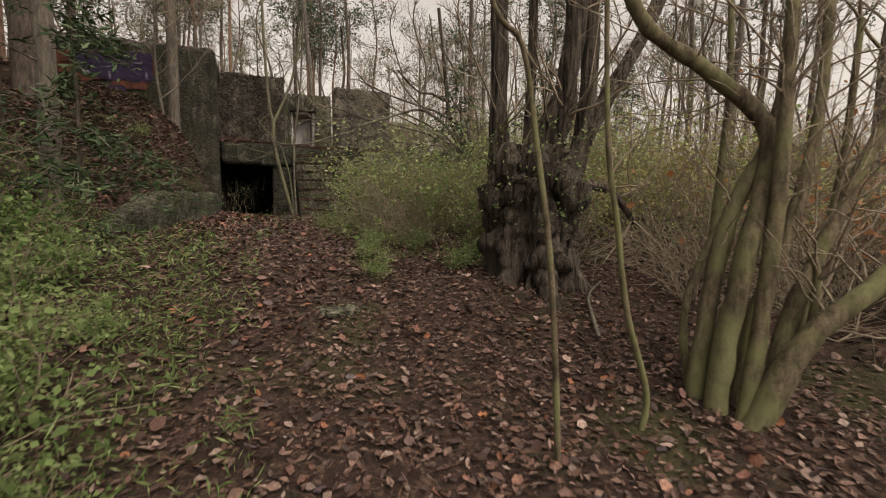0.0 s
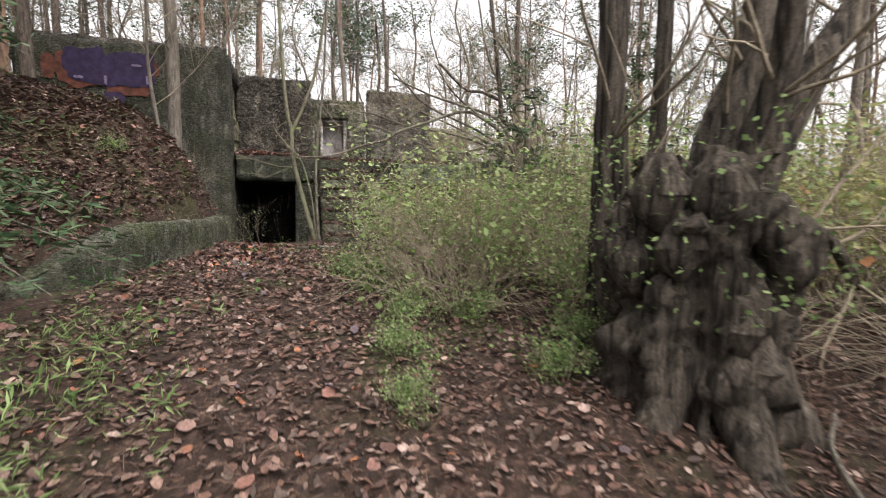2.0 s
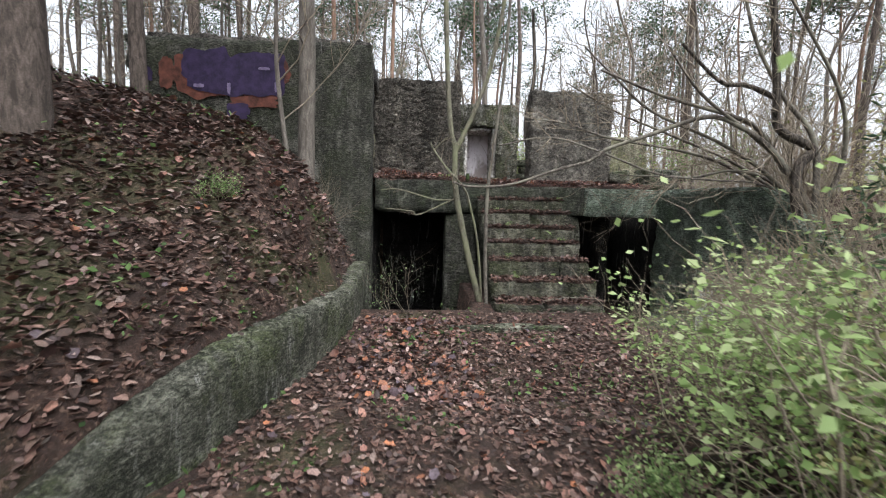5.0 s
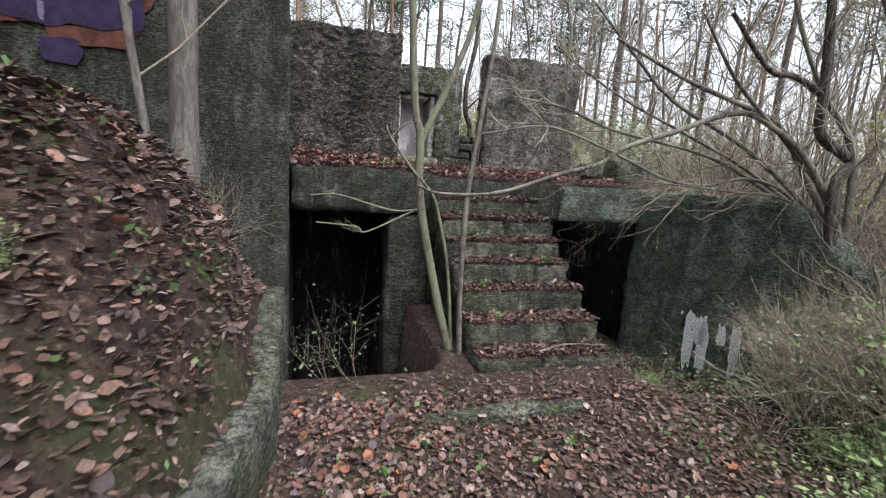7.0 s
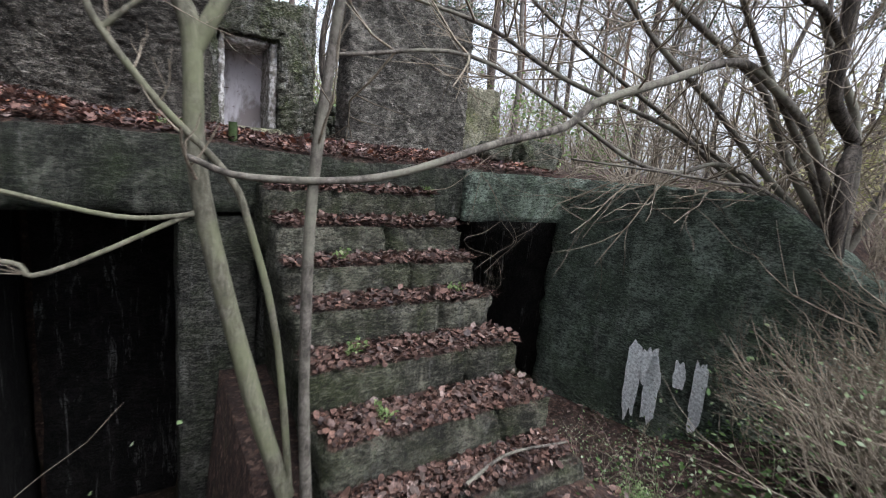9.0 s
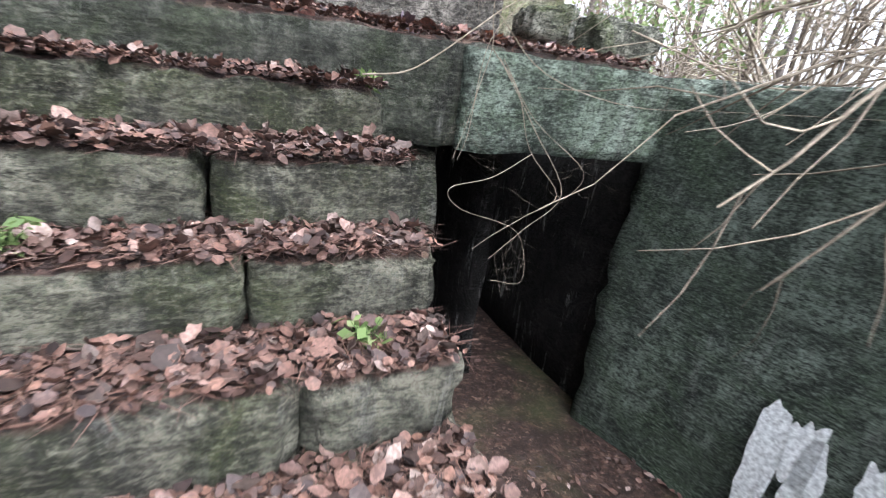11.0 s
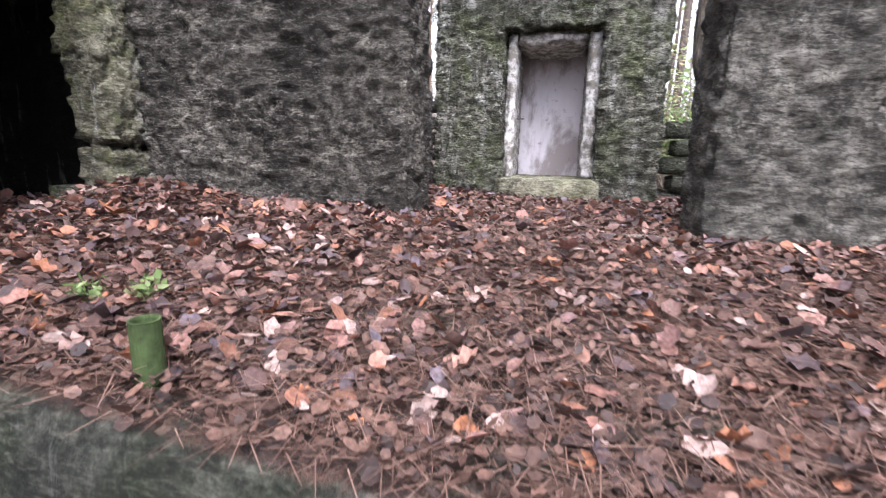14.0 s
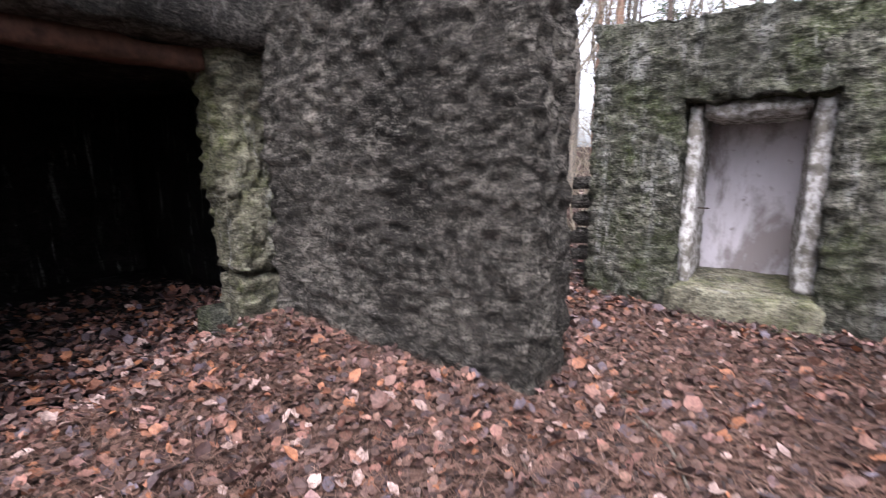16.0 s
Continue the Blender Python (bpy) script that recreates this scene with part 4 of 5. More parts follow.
VINES = (([(0.7, -0.6, 2.7), (0.48, -0.45, 2.52), (0.43, -0.45, 2.37), (0.45, -0.45, 2.2), (0.4, -0.45, 1.99), (0.38, -0.45, 1.8), (0.34, -0.45, 1.68)], 0.0025),
         ([(0.45, -0.45, 2.2), (0.63, -0.45, 2.02), (0.75, -0.45, 1.75), (0.98, -0.45, 1.51), (0.79, -0.45, 1.39), (0.61, -0.45, 1.29), (0.49, -0.45, 1.21)], 0.0025),
         ([(0.52, -0.45, 2.16), (0.75, -0.45, 1.9), (1.13, -0.45, 1.65), (1.05, -0.45, 1.5), (0.98, -0.45, 1.51)], 0.0020),
         ([(0.77, -0.45, 1.73), (0.55, -0.45, 1.6), (0.32, -0.45, 1.54), (0.4, -0.45, 1.43), (0.76, -0.45, 1.3), (0.85, -0.45, 1.0), (0.64, -0.45, 1.02)], 0.0020),
         ([(-0.16, -0.5, 2.02), (0.02, -0.5, 2.05), (0.17, -0.5, 2.14), (0.35, -0.5, 2.28), (0.52, -0.5, 2.40), (0.9, -0.6, 2.6)], 0.0040),
         ([(0.6, -0.5, 2.45), (0.41, -0.5, 2.23), (0.36, -0.5, 1.92), (0.29, -0.5, 1.69)], 0.0020),
         ([(0.47, -0.5, 2.16), (0.73, -0.5, 1.85), (0.97, -0.5, 1.53), (0.76, -0.5, 1.33), (0.57, -0.5, 1.17)], 0.0025),
         ([(0.43, -0.48, 2.35), (0.75, -0.48, 2.12), (1.3, -0.5, 2.02), (1.9, -0.6, 2.05), (2.3, -1.2, 2.1)], 0.0025))


def shrub():
    """Old shrub on the bank over the wing wall, its branches arching over the stairs."""
    rng = np.random.default_rng(21)
    ob = thing("arching_shrub", "old leafless shrub with long arching grey branches over the stairs", "shrub")
    fine = Limbs()
    root = (3.05, -2.7, 1.7)
    for pts, r, n in (([root, (2.5, -2.5, 2.7), (2.0, -2.3, 3.15), (1.56, -2.2, 3.27), (0.73, -2.2, 2.99), (0.06, -2.2, 2.75), (-0.22, -2.2, 2.56), (-0.73, -2.2, 2.41), (-1.43, -2.15, 2.17), (-2.05, -2.1, 2.13), (-2.3, -2.0, 2.2)], 0.042, 3),
                      ([root, (2.9, -2.2, 2.5), (2.48, -2.0, 3.21), (1.43, -2.0, 3.5), (0.86, -2.0, 3.65), (0.0, -1.9, 4.0)], 0.05, 9),
                      ([root, (2.9, -1.9, 2.35), (2.3, -1.8, 2.5), (1.68, -1.8, 2.38), (1.02, -1.8, 2.43), (0.17, -1.8, 2.72), (-0.72, -1.8, 2.95), (-1.56, -1.8, 2.8)], 0.03, 8),
                      ([root, (2.7, -2.0, 2.5), (1.98, -1.9, 2.95), (0.86, -1.9, 3.39), (0.3, -1.8, 3.9), (-0.2, -1.7, 4.4)], 0.038, 10),
                      ([root, (2.8, -2.4, 2.5), (2.19, -2.3, 3.05), (1.4, -2.3, 3.6), (0.9, -2.2, 4.3)], 0.045, 10),
                      ([root, (2.6, -1.7, 2.45), (1.79, -1.6, 2.78), (0.32, -1.6, 3.0), (-0.42, -1.6, 3.21), (-1.1, -1.5, 3.3)], 0.032, 9),
                      ([root, (2.6, -1.6, 2.6), (1.6, -1.3, 3.1), (0.6, -1.2, 3.5), (-0.3, -1.1, 4.0)], 0.032, 9),
                      ([root, (3.0, -2.6, 2.9), (2.6, -2.4, 3.6), (2.2, -2.2, 4.6), (2.0, -2.0, 6)], 0.05, 10),
                      ([root, (3.2, -2.9, 2.6), (3.0, -3.0, 3.4), (2.4, -3.1, 4.2), (1.8, -3.1, 5)], 0.04, 8),
                      ([root, (2.6, -2.2, 2.25), (1.8, -2.1, 2.32), (1.1, -2.0, 2.36), (0.5, -1.6, 2.40)], 0.022, 5)):
        limbs = Limbs()
        line = stem(limbs, pts, r, r * 0.35, 9, 0.16)
        part_me("branch", limbs.mesh("branch", BARK_SHRUB), ob)
        twigs_on(fine, rng, line, 2 * n, 0.95, 0.009, 1, start=0.2, kids=5)
    part_me("twig_spray", fine.mesh("twig_spray", TWIG), ob)
    old = thing("crooked_tree", "dark crooked leafless tree on the bank", "tree")
    fine = Limbs()
    for pts, r in (([(2.75, -2.75, 1.5), (2.7, -2.7, 2.45), (3.0, -2.6, 2.78), (2.45, -2.6, 3.05), (2.36, -2.6, 3.53), (2.3, -2.6, 4.1), (2.1, -2.5, 6)], 0.075), ([(2.36, -2.6, 3.5), (1.9, -2.6, 3.66), (1.49, -2.6, 3.7), (0.9, -2.6, 4.2)], 0.04)):
        limbs = Limbs()
        line = stem(limbs, pts, r, r * 0.6, 11, 0.2)
        part_me("trunk", limbs.mesh("trunk", BARK_WILLOW), old)
        twigs_on(fine, rng, line, 6, 0.7, 0.008, 1, start=0.4)
    part_me("twig_spray", fine.mesh("twig_spray", TWIG), old)


shrub()
sapling("dark crooked stem growing behind the terrace wall", BARK_WILLOW, (([(0.95, 5.95, 2.2), (0.85, 5.9, 3.0), (0.78, 5.8, 3.6), (0.62, 5.75, 4.0), (0.60, 5.7, 4.75), (0.8, 5.7, 6.0), (0.7, 5.8, 8.0)], 0.085), ([(0.62, 5.75, 4.0), (1.1, 5.5, 4.5), (1.6, 5.2, 4.7)], 0.03)), 24, 6, 0.8)
sapling("dry tangled vine twigs hanging before the lower doorway", TWIG, VINES, 23, 5, 0.2)


# ---- forest ----
def pine(seed, height, r, mat, low=3.5, dead=14):
    rng = np.random.default_rng(seed)
    ob = thing("pine_tree", "tall straight pine with a bare scaly trunk", "tree", "pines of the wood")
    trunk, boughs = Limbs(), Limbs()
    line = spline([(0, 0, -0.4)] + [(rng.normal(0, 0.05) * k, rng.normal(0, 0.05) * k, height * k / 4) for k in range(1, 5)], 5)
    trunk.tube(line, r, r * 0.3, 10, 0.12)
    tips = []
    for k in range(dead):
        a, z = rng.uniform(0, 6.28), rng.uniform(low * 0.4, height * 0.75)
        boughs.tube([Vector((0, 0, z)), Vector((0.5 * math.cos(a), 0.5 * math.sin(a), z + 0.05)), Vector((1.3 * math.cos(a + 0.2), 1.3 * math.sin(a + 0.2), z - 0.12 + 0.4 * rng.random()))], 0.016, 0.004, 4)
    for k in range(16):
        a, z = rng.uniform(0, 6.28), rng.uniform(height * 0.6, height * 0.97)
        grow(boughs, rng, Vector((0, 0, z)), Vector((math.cos(a), math.sin(a), 0.25)), 1.9, 0.04, 1, tips, kids=5, sides=4)
    pos = np.repeat(np.array([tuple(t) for t in tips]), 16, 0)
    pos = pos + rng.normal(0, 0.22, pos.shape)
    part_me("trunk", trunk.mesh("trunk", mat), ob)
    part_me("bough_spray", boughs.mesh("bough_spray", BARK_FAR), ob)
    part_me("needle_crown", scatter("needle_crown", SMALL_V, SMALL_F, pos, 0.16, LEAF_PINE, rng, 1.0), ob)
    return ob


def bare_tree(seed, height, r, count=16, lowest=0.18, mat=None):
    rng = np.random.default_rng(seed)
    ob = thing("bare_tree", "leafless slender broadleaf tree with fine grey branches", "tree", "bare trees of the wood")
    trunk, boughs, tips = Limbs(), Limbs(), []
    line = spline([(0, 0, -0.4)] + [(rng.normal(0, 0.16) * k, rng.normal(0, 0.16) * k, height * k / 4) for k in range(1, 5)], 6)
    trunk.tube(line, r, r * 0.2, 9, 0.1)
    for k in range(count):
        i = int(len(line) * (lowest + (0.95 - lowest) * (k + rng.random()) / count))
        a = rng.uniform(0, 6.28)
        grow(boughs, rng, line[min(i, len(line) - 1)], Vector((math.cos(a), math.sin(a), 0.8)).normalized(), 2.3 * (1.1 - 0.6 * k / count), r * 0.3, 2, tips, kids=4, sides=4)
    part_me("trunk", trunk.mesh("trunk", mat or BARK_FAR), ob)
    part_me("bough_spray", boughs.mesh("bough_spray", TWIG), ob)
    return ob


def bush(name, label, seed, radius, height, stems, leaves, leaf_size, leaf, group, depth=1, thick=0.011, tilt=0.8):
    rng = np.random.default_rng(seed)
    ob = thing(name, label, "bush", group)
    limbs, tips = Limbs(), []
    for _ in range(stems):
        a, k = rng.uniform(0, 6.28), rng.random()
        p = Vector((0.25 * radius * math.cos(a) * k, 0.25 * radius * math.sin(a) * k, -0.05))
        d = Vector((math.cos(a) * (0.2 + 0.9 * k), math.sin(a) * (0.2 + 0.9 * k), 1.0)).normalized()
        grow(limbs, rng, p, d, height * (0.6 + 0.5 * rng.random()), thick, depth, tips, spread=0.8, lift=0.1, wander=0.22, kids=5, sides=4)
    part_me("twig_spray", limbs.mesh("twig_spray", TWIG), ob)
    if leaves:
        base = np.array([tuple(t) for t in tips])
        pos = base[rng.integers(0, len(base), leaves)] * rng.uniform(0.55, 1.05, (leaves, 1)) + rng.normal(0, 0.09, (leaves, 3))
        pos[:, 2] = np.abs(pos[:, 2])
        part_me("foliage", scatter("foliage", SMALL_V, SMALL_F, pos, leaf_size, leaf, rng, tilt), ob)
    return ob


def put(proto, x, y, scale, turn):
    """Stands a copy of a plant on the ground."""
    c = copy_thing(proto, pose(x, y, ground_z(x, y) - 0.02, 0, 0, turn))
    c.scale = (scale, scale, scale)
    return c


rng = np.random.default_rng(17)
pines = [pine(31, 15, 0.15, BARK_PINE), pine(32, 17, 0.18, BARK_PINE, 4, 18), pine(33, 14, 0.12, BARK_RED), pine(34, 16, 0.14, BARK_FAR, 3, 20)]
bares = [bare_tree(41, 11, 0.10), bare_tree(42, 9, 0.07, 18, 0.12), bare_tree(43, 13, 0.13, 16, 0.25), bare_tree(44, 7, 0.05, 14, 0.1)]
homes = [(-11, 9), (9.5, 12), (-15, 2), (13, -3), (6, 10), (-6.5, 11), (10, -9), (7.5, -6)]
for proto, (x, y) in zip(pines + bares, homes):
    proto.location = (x, y, ground_z(x, y))
spots = []


def free(x, y, gap):
    if -9.2 < x < 4.2 and -30 < y < 7.2 or 4.1 < x < 8.5 and -18 < y < -1:
        return False
    return all((x - a) ** 2 + (y - b) ** 2 > gap * gap for a, b in spots + homes)


tries = 0
while len(spots) < 290 and tries < 16000:
    tries += 1
    x, y = rng.uniform(-38, 42), rng.uniform(-24, 46)
    if not free(x, y, 1.1 + 0.015 * abs(y)):
        continue
    spots.append((x, y))
    proto = pines[int(rng.integers(4))] if rng.random() < 0.42 else bares[int(rng.integers(4))]
    put(proto, x, y, rng.uniform(0.85, 1.2), rng.uniform(0, 360))

for k in range(34):
    x, y = rng.uniform(-27, -4), rng.uniform(8, 27)
    if free(x, y, 0.9):
        spots.append((x, y))
        put((pines[0], bares[0], pines[3], bares[2])[k % 4], x, y, rng.uniform(0.8, 1.1), rng.uniform(0, 360))

# pines on the slope beside the block
# unseen pines west of x = -8.7 are added to shade the slope
for proto, x, y, s in ((pines[1], -6.25, -5.0, 1.25), (pines[0], -7.4, -5.6, 1.4), (pines[3], -4.55, -2.0, 0.95), (pines[0], -7.0, -1.9, 0.8), (pines[3], -8.6, -3.2, 0.9), (pines[3], -8.2, -7.4, 1.1), (pines[0], -6.4, -9.8, 1.15), (bares[3], -4.6, -2.7, 0.7), (pines[1], -10.4, -6.0, 1.0), (pines[0], -11.2, -2.2, 1.0), (pines[3], -9.6, -9.4, 1.0), (pines[1], -8.8, -11.6, 1.0), (pines[0], -5.1, -9.2, 1.0), (pines[3], -5.0, -8.1, 0.9)):
    put(proto, x, y, s, 40 * x)



def spruce(seed, height, at):
    rng = np.random.default_rng(seed)
    ob = thing("young_spruce", "young dark green spruce with drooping fronds", "tree", "young spruces", at=at)
    trunk, boughs, pos = Limbs(), Limbs(), []
    trunk.tube(spline([(0, 0, -0.2), (0.03, 0.02, height * 0.5), (0, 0, height)], 6), 0.035, 0.008, 8, 0.1)
    for k in range(int(height * 16)):
        z = height * (0.08 + 0.9 * rng.random())
        a, reach = rng.uniform(0, 6.28), 0.25 + 0.42 * (height - z)
        reach = min(reach, 1.3)
        d = Vector((math.cos(a), math.sin(a), 0))
        pts = [Vector((0, 0, z)), Vector((0, 0, z + 0.03)) + d * reach * 0.5, Vector((0, 0, z - 0.18 * reach)) + d * reach]
        boughs.tube(pts, 0.009, 0.003, 4)
        for t in rng.uniform(0.15, 1.0, int(70 * reach)):
            q = pts[0].lerp(pts[1], 2 * t) if t < 0.5 else pts[1].lerp(pts[2], 2 * t - 1)
            pos.append(q + Vector(rng.normal(0, 0.06 * t + 0.01, 3)))
    part_me("trunk", trunk.mesh("trunk", BARK_PINE), ob)
    part_me("bough_spray", boughs.mesh("bough_spray", BARK_FAR), ob)
    part_me("needle_crown", scatter("needle_crown", SMALL_V * np.array((0.35, 1, 1)), SMALL_F, [tuple(p) for p in pos], 0.11, LEAF_PINE, rng, 0.7), ob)


for sd, h, x, y in ((81, 4.2, -5.6, -11.2), (82, 3.3, 1.3, -6.1), (83, 4.0, 7.5, -3.5), (84, 3.2, -4.4, -9.1), (85, 3.6, 3.2, -6.3)):
    spruce(sd, h, (x, y, ground_z(x, y)))

# bushes
green = bush("privet_bush", "loose green small-leaved bush on the woodland floor", 61, 0.95, 1.5, 14, 1500, 0.062, LEAF_GREEN, "green bushes")
olive = bush("olive_bush", "loose yellow-green small-leaved bush with thin twigs", 62, 0.95, 1.6, 16, 1300, 0.058, LEAF_YELLOW, "yellow green bushes")
brown = bush("bare_bush", "leafless tangle of thin brown twigs", 63, 0.9, 1.5, 40, 0, 0.05, LEAF_GREEN, "bare bushes")
dark = bush("ivy_bush", "low dark green leafy shrub on the slope", 64, 0.7, 0.6, 20, 1500, 0.05, LEAF_DARK, "dark green bushes")
beech = bush("beech_sapling", "young beech holding withered orange leaves", 65, 1.2, 2.4, 12, 900, 0.09, LEAF_ORANGE, "withered beeches")
for proto, (x, y) in zip((green, olive, brown, dark, beech), ((-0.2, -8.1), (2.3, -6.7), (0.5, -7.0), (-4.9, -12.3), (3.9, -12.0))):
    proto.location = (x, y, ground_z(x, y) - 0.02)
for proto, x, y, s in ((green, 0.5, -6.6, 1.0), (green, 1.5, -5.7, 0.9), (olive, 0.1, -7.5, 0.9), (green, 1.5, -7.4, 1.0), (olive, 1.9, -6.9, 1.1), (brown, 2.0, -4.5, 0.9), (green, 2.4, -5.0, 1.0),
                       (olive, 2.9, -6.2, 1.2), (brown, 3.2, -7.6, 1.2), (olive, 3.6, -9.0, 1.2), (green, 3.8, -5.6, 1.2), (green, 0.4, -8.9, 0.7), (brown, -0.6, -8.7, 0.6), (brown, 2.7, -10.9, 1.0),
                       (olive, 4.8, -7.5, 1.4), (olive, 5.6, -9.6, 1.4), (brown, 4.4, -4.4, 1.2), (brown, 3.8, -12.0, 1.1), (olive, 6.2, -5.5, 1.5), (brown, 6.8, -8.0, 1.6), (brown, 3.6, -1.8, 1.1), (olive, 4.3, -2.6, 1.1),
                       (brown, 4.0, 0.2, 1.3), (olive, 3.4, 5.0, 1.1), (green, 1.9, 6.9, 1.1), (brown, -0.6, 7.6, 1.2), (green, 4.6, 2.2, 1.2), (brown, -3.4, 7.6, 1.2), (brown, 2.2, -3.9, 0.6), (brown, 1.7, -3.6, 0.7), (brown, 1.3, -3.9, 0.6), (brown, 2.6, -3.6, 0.8), (brown, 1.7, -4.2, 0.8), (green, 2.6, -4.6, 0.8),
                       (dark, -4.6, -13.6, 1.0), (dark, -4.2, -12.7, 0.9), (dark, -5.6, -11.0, 1.1), (dark, -5.9, -13.0, 1.2), (dark, -4.4, -11.2, 0.8), (dark, -5.4, -9.4, 1.0), (dark, -3.9, -13.9, 0.8), (brown, -5.6, -10.2, 0.8), (brown, -6.8, -11.6, 1.0),
                       (brown, -4.5, -1.7, 0.5), (olive, -0.5, -7.4, 0.7), (green, -0.2, -6.3, 0.7), (green, 2.5, -7.4, 1.2), (green, -3.75, -13.2, 0.42), (green, -4.1, -13.9, 0.5), (green, -3.95, -12.2, 0.45), (green, -4.4, -11.5, 0.5), (green, -3.6, -14.1, 0.35), (dark, -4.6, -10.4, 0.9), (dark, -5.0, -8.6, 0.8), (olive, -4.9, -12.9, 0.6), (brown, -5.6, -7.6, 0.5), (dark, -7.0, -8.4, 1.0), (brown, -6.9, -7.0, 0.6), (beech, 4.9, -12.9, 1.0), (beech, 5.6, -11.6, 0.9), (olive, 3.0, -9.7, 1.2), (olive, 4.4, -9.9, 1.3), (olive, 2.7, -8.5, 1.0)):
    put(proto, x, y, s, 67 * x + 31 * y)
spring = bush("spring_bush", "tall airy bush with fresh yellow-green leaves beside the path", 66, 1.0, 1.8, 7, 1500, 0.058, LEAF_SPRING, "spring bushes", 2, 0.012, 0.45)
lush = bush("leafy_undergrowth", "low lush green leafy undergrowth beside the path", 67, 0.6, 0.6, 12, 1300, 0.055, LEAF_LUSH, "lush undergrowth")
bramble = bush("bramble_bush", "thin bramble shoots with pale green leaves before the wall", 68, 0.8, 1.3, 9, 340, 0.042, LEAF_BRAMBLE, "brambles", 1, 0.007, 0.5)
sprig = bush("ivy_sprig", "sparse thin shoots with small pale leaves before the dark doorway", 69, 0.5, 0.9, 4, 80, 0.034, LEAF_BRAMBLE, "sprigs", 1, 0.004)
for proto, (x, y) in zip((spring, lush, bramble, sprig), ((-0.5, -7.6), (-3.9, -13.4), (1.3, -3.9), (-2.9, -2.5))):
    proto.location = (x, y, ground_z(x, y) - 0.02)
for proto, x, y, s in ((spring, 0.2, -6.7, 1.0), (spring, 0.9, -7.6, 1.05), (spring, -0.9, -6.9, 0.75), (spring, 1.6, -6.6, 1.1), (spring, 0.1, -7.9, 0.7), (spring, 2.4, -7.0, 1.1), (spring, 3.2, -8.6, 1.1),
                       (spring, 3.4, -6.8, 1.2), (spring, 4.4, -8.0, 1.2), (spring, -0.2, -5.6, 0.7), (spring, 4.9, -6.0, 1.2), (spring, 3.4, -10.6, 0.9), (spring, 5.6, -10.4, 1.2), (spring, 4.6, -11.4, 0.9),
                       (brown, -0.9, -8.2, 0.7), (brown, 0.9, -8.8, 0.8), (brown, 1.4, -9.9, 0.7), (brown, 2.0, -11.4, 0.7), (brown, 2.6, -12.3, 0.7), (brown, 3.4, -13.2, 0.8),
                       (lush, -1.1, -8.9, 0.45), (lush, -0.5, -8.9, 0.5), (lush, 0.1, -9.6, 0.45), (lush, -1.3, -9.6, 0.45), (lush, -1.2, -7.7, 0.7), (lush, -0.3, -10.1, 0.45), (lush, -1.4, -10.3, 0.35), (lush, 1.3, -9.3, 0.7), (lush, -1.5, -6.9, 0.5), (lush, 0.6, -5.2, 0.7), (lush, 1.4, -4.6, 0.8), (lush, 0.9, -4.4, 0.5),
                       (lush, -4.3, -12.9, 1.0), (lush, -3.5, -14.0, 0.7), (lush, -3.7, -12.5, 0.8), (lush, -4.9, -13.3, 1.2), (lush, -4.1, -11.7, 0.8), (lush, -3.6, -11.5, 0.5), (lush, -4.8, -11.9, 1.0), (lush, -4.0, -10.7, 0.6), (lush, -4.8, -10.3, 0.8), (lush, -3.4, -13.2, 0.5), (lush, -5.6, -12.2, 1.1), (lush, -4.9, -8.9, 0.5), (lush, -4.7, -4.8, 0.35),
                       (bramble, 0.55, -2.1, 0.5), (bramble, 0.9, -2.6, 0.5), (bramble, 1.5, -3.1, 0.6), (bramble, 1.9, -3.8, 0.9), (bramble, 2.5, -3.4, 0.9), (bramble, 0.6, -4.0, 0.6), (bramble, 2.9, -4.4, 1.1), (sprig, -3.2, -2.45, 0.8), (sprig, 0.4, -2.7, 0.6), (lush, 0.35, -2.75, 0.3), (spring, 1.0, 7.3, 1.3), (olive, 1.7, 7.8, 1.5), (spring, 2.3, 7.0, 1.2), (green, 0.6, 6.6, 0.9),
                       (brown, 2.3, -3.0, 0.7), (brown, 2.6, -3.9, 0.9), (brown, 1.9, -3.4, 0.6), (brown, 3.1, -3.3, 0.9), (brown, 1.6, -4.9, 0.8)):
    put(proto, x, y, s, 83 * x + 47 * y)
for k in range(110):
    x, y = rng.uniform(-30, 34), rng.uniform(-22, 34)
    if free(x, y, 0.6):
        put((brown, brown, olive)[k % 3], x, y, rng.uniform(1.1, 2.0), rng.uniform(0, 360))

# ---- litter ----
BLOCKS = ((-3.9, -1.77, 2.1, 2.7), (-0.1, 1.92, 2.1, 2.65), (-2.25, 0.06, 4.2, 5.5), (-4.3, -3.9, 1.9, 2.5), (0.35, 2.4, 5.4, 5.75), (-9, -3.68, -0.85, -0.2))


def rest_z(x, y):
    if -3.68 < x < 2.05 and y > -0.02:
        return H + terrace_lift(x, y)
    if -7.4 < x < -3.68 and -0.2 < y < 2.7:
        return max(2.368, ground_z(x, y))
    if -1.64 < x < 0.02 and -2.58 < y <= -0.02:
        return [z for y0, z in STEPS if y >= y0][-1]
    return ground_z(x, y)


def strew(n, x0, x1, y0, y1, lift=0.0, keep=None):
    out = []
    while len(out) < n:
        x, y = RNG.uniform(x0, x1), RNG.uniform(y0, y1)
        if any(a < x < b and c < y < d for a, b, c, d in BLOCKS) or (keep and not keep(x, y)):
            continue
        out.append((x, y, rest_z(x, y) + 0.012 + lift * RNG.random()))
    return out


def litter(name, label, mat, size, pos, tilt=0.3, v=LEAF_V, f=LEAF_F, curl=1.0):
    tagged(new(name, scatter(name, v, f, pos, size, mat, RNG, tilt, curl)), label, "leaves", kind="stuff")


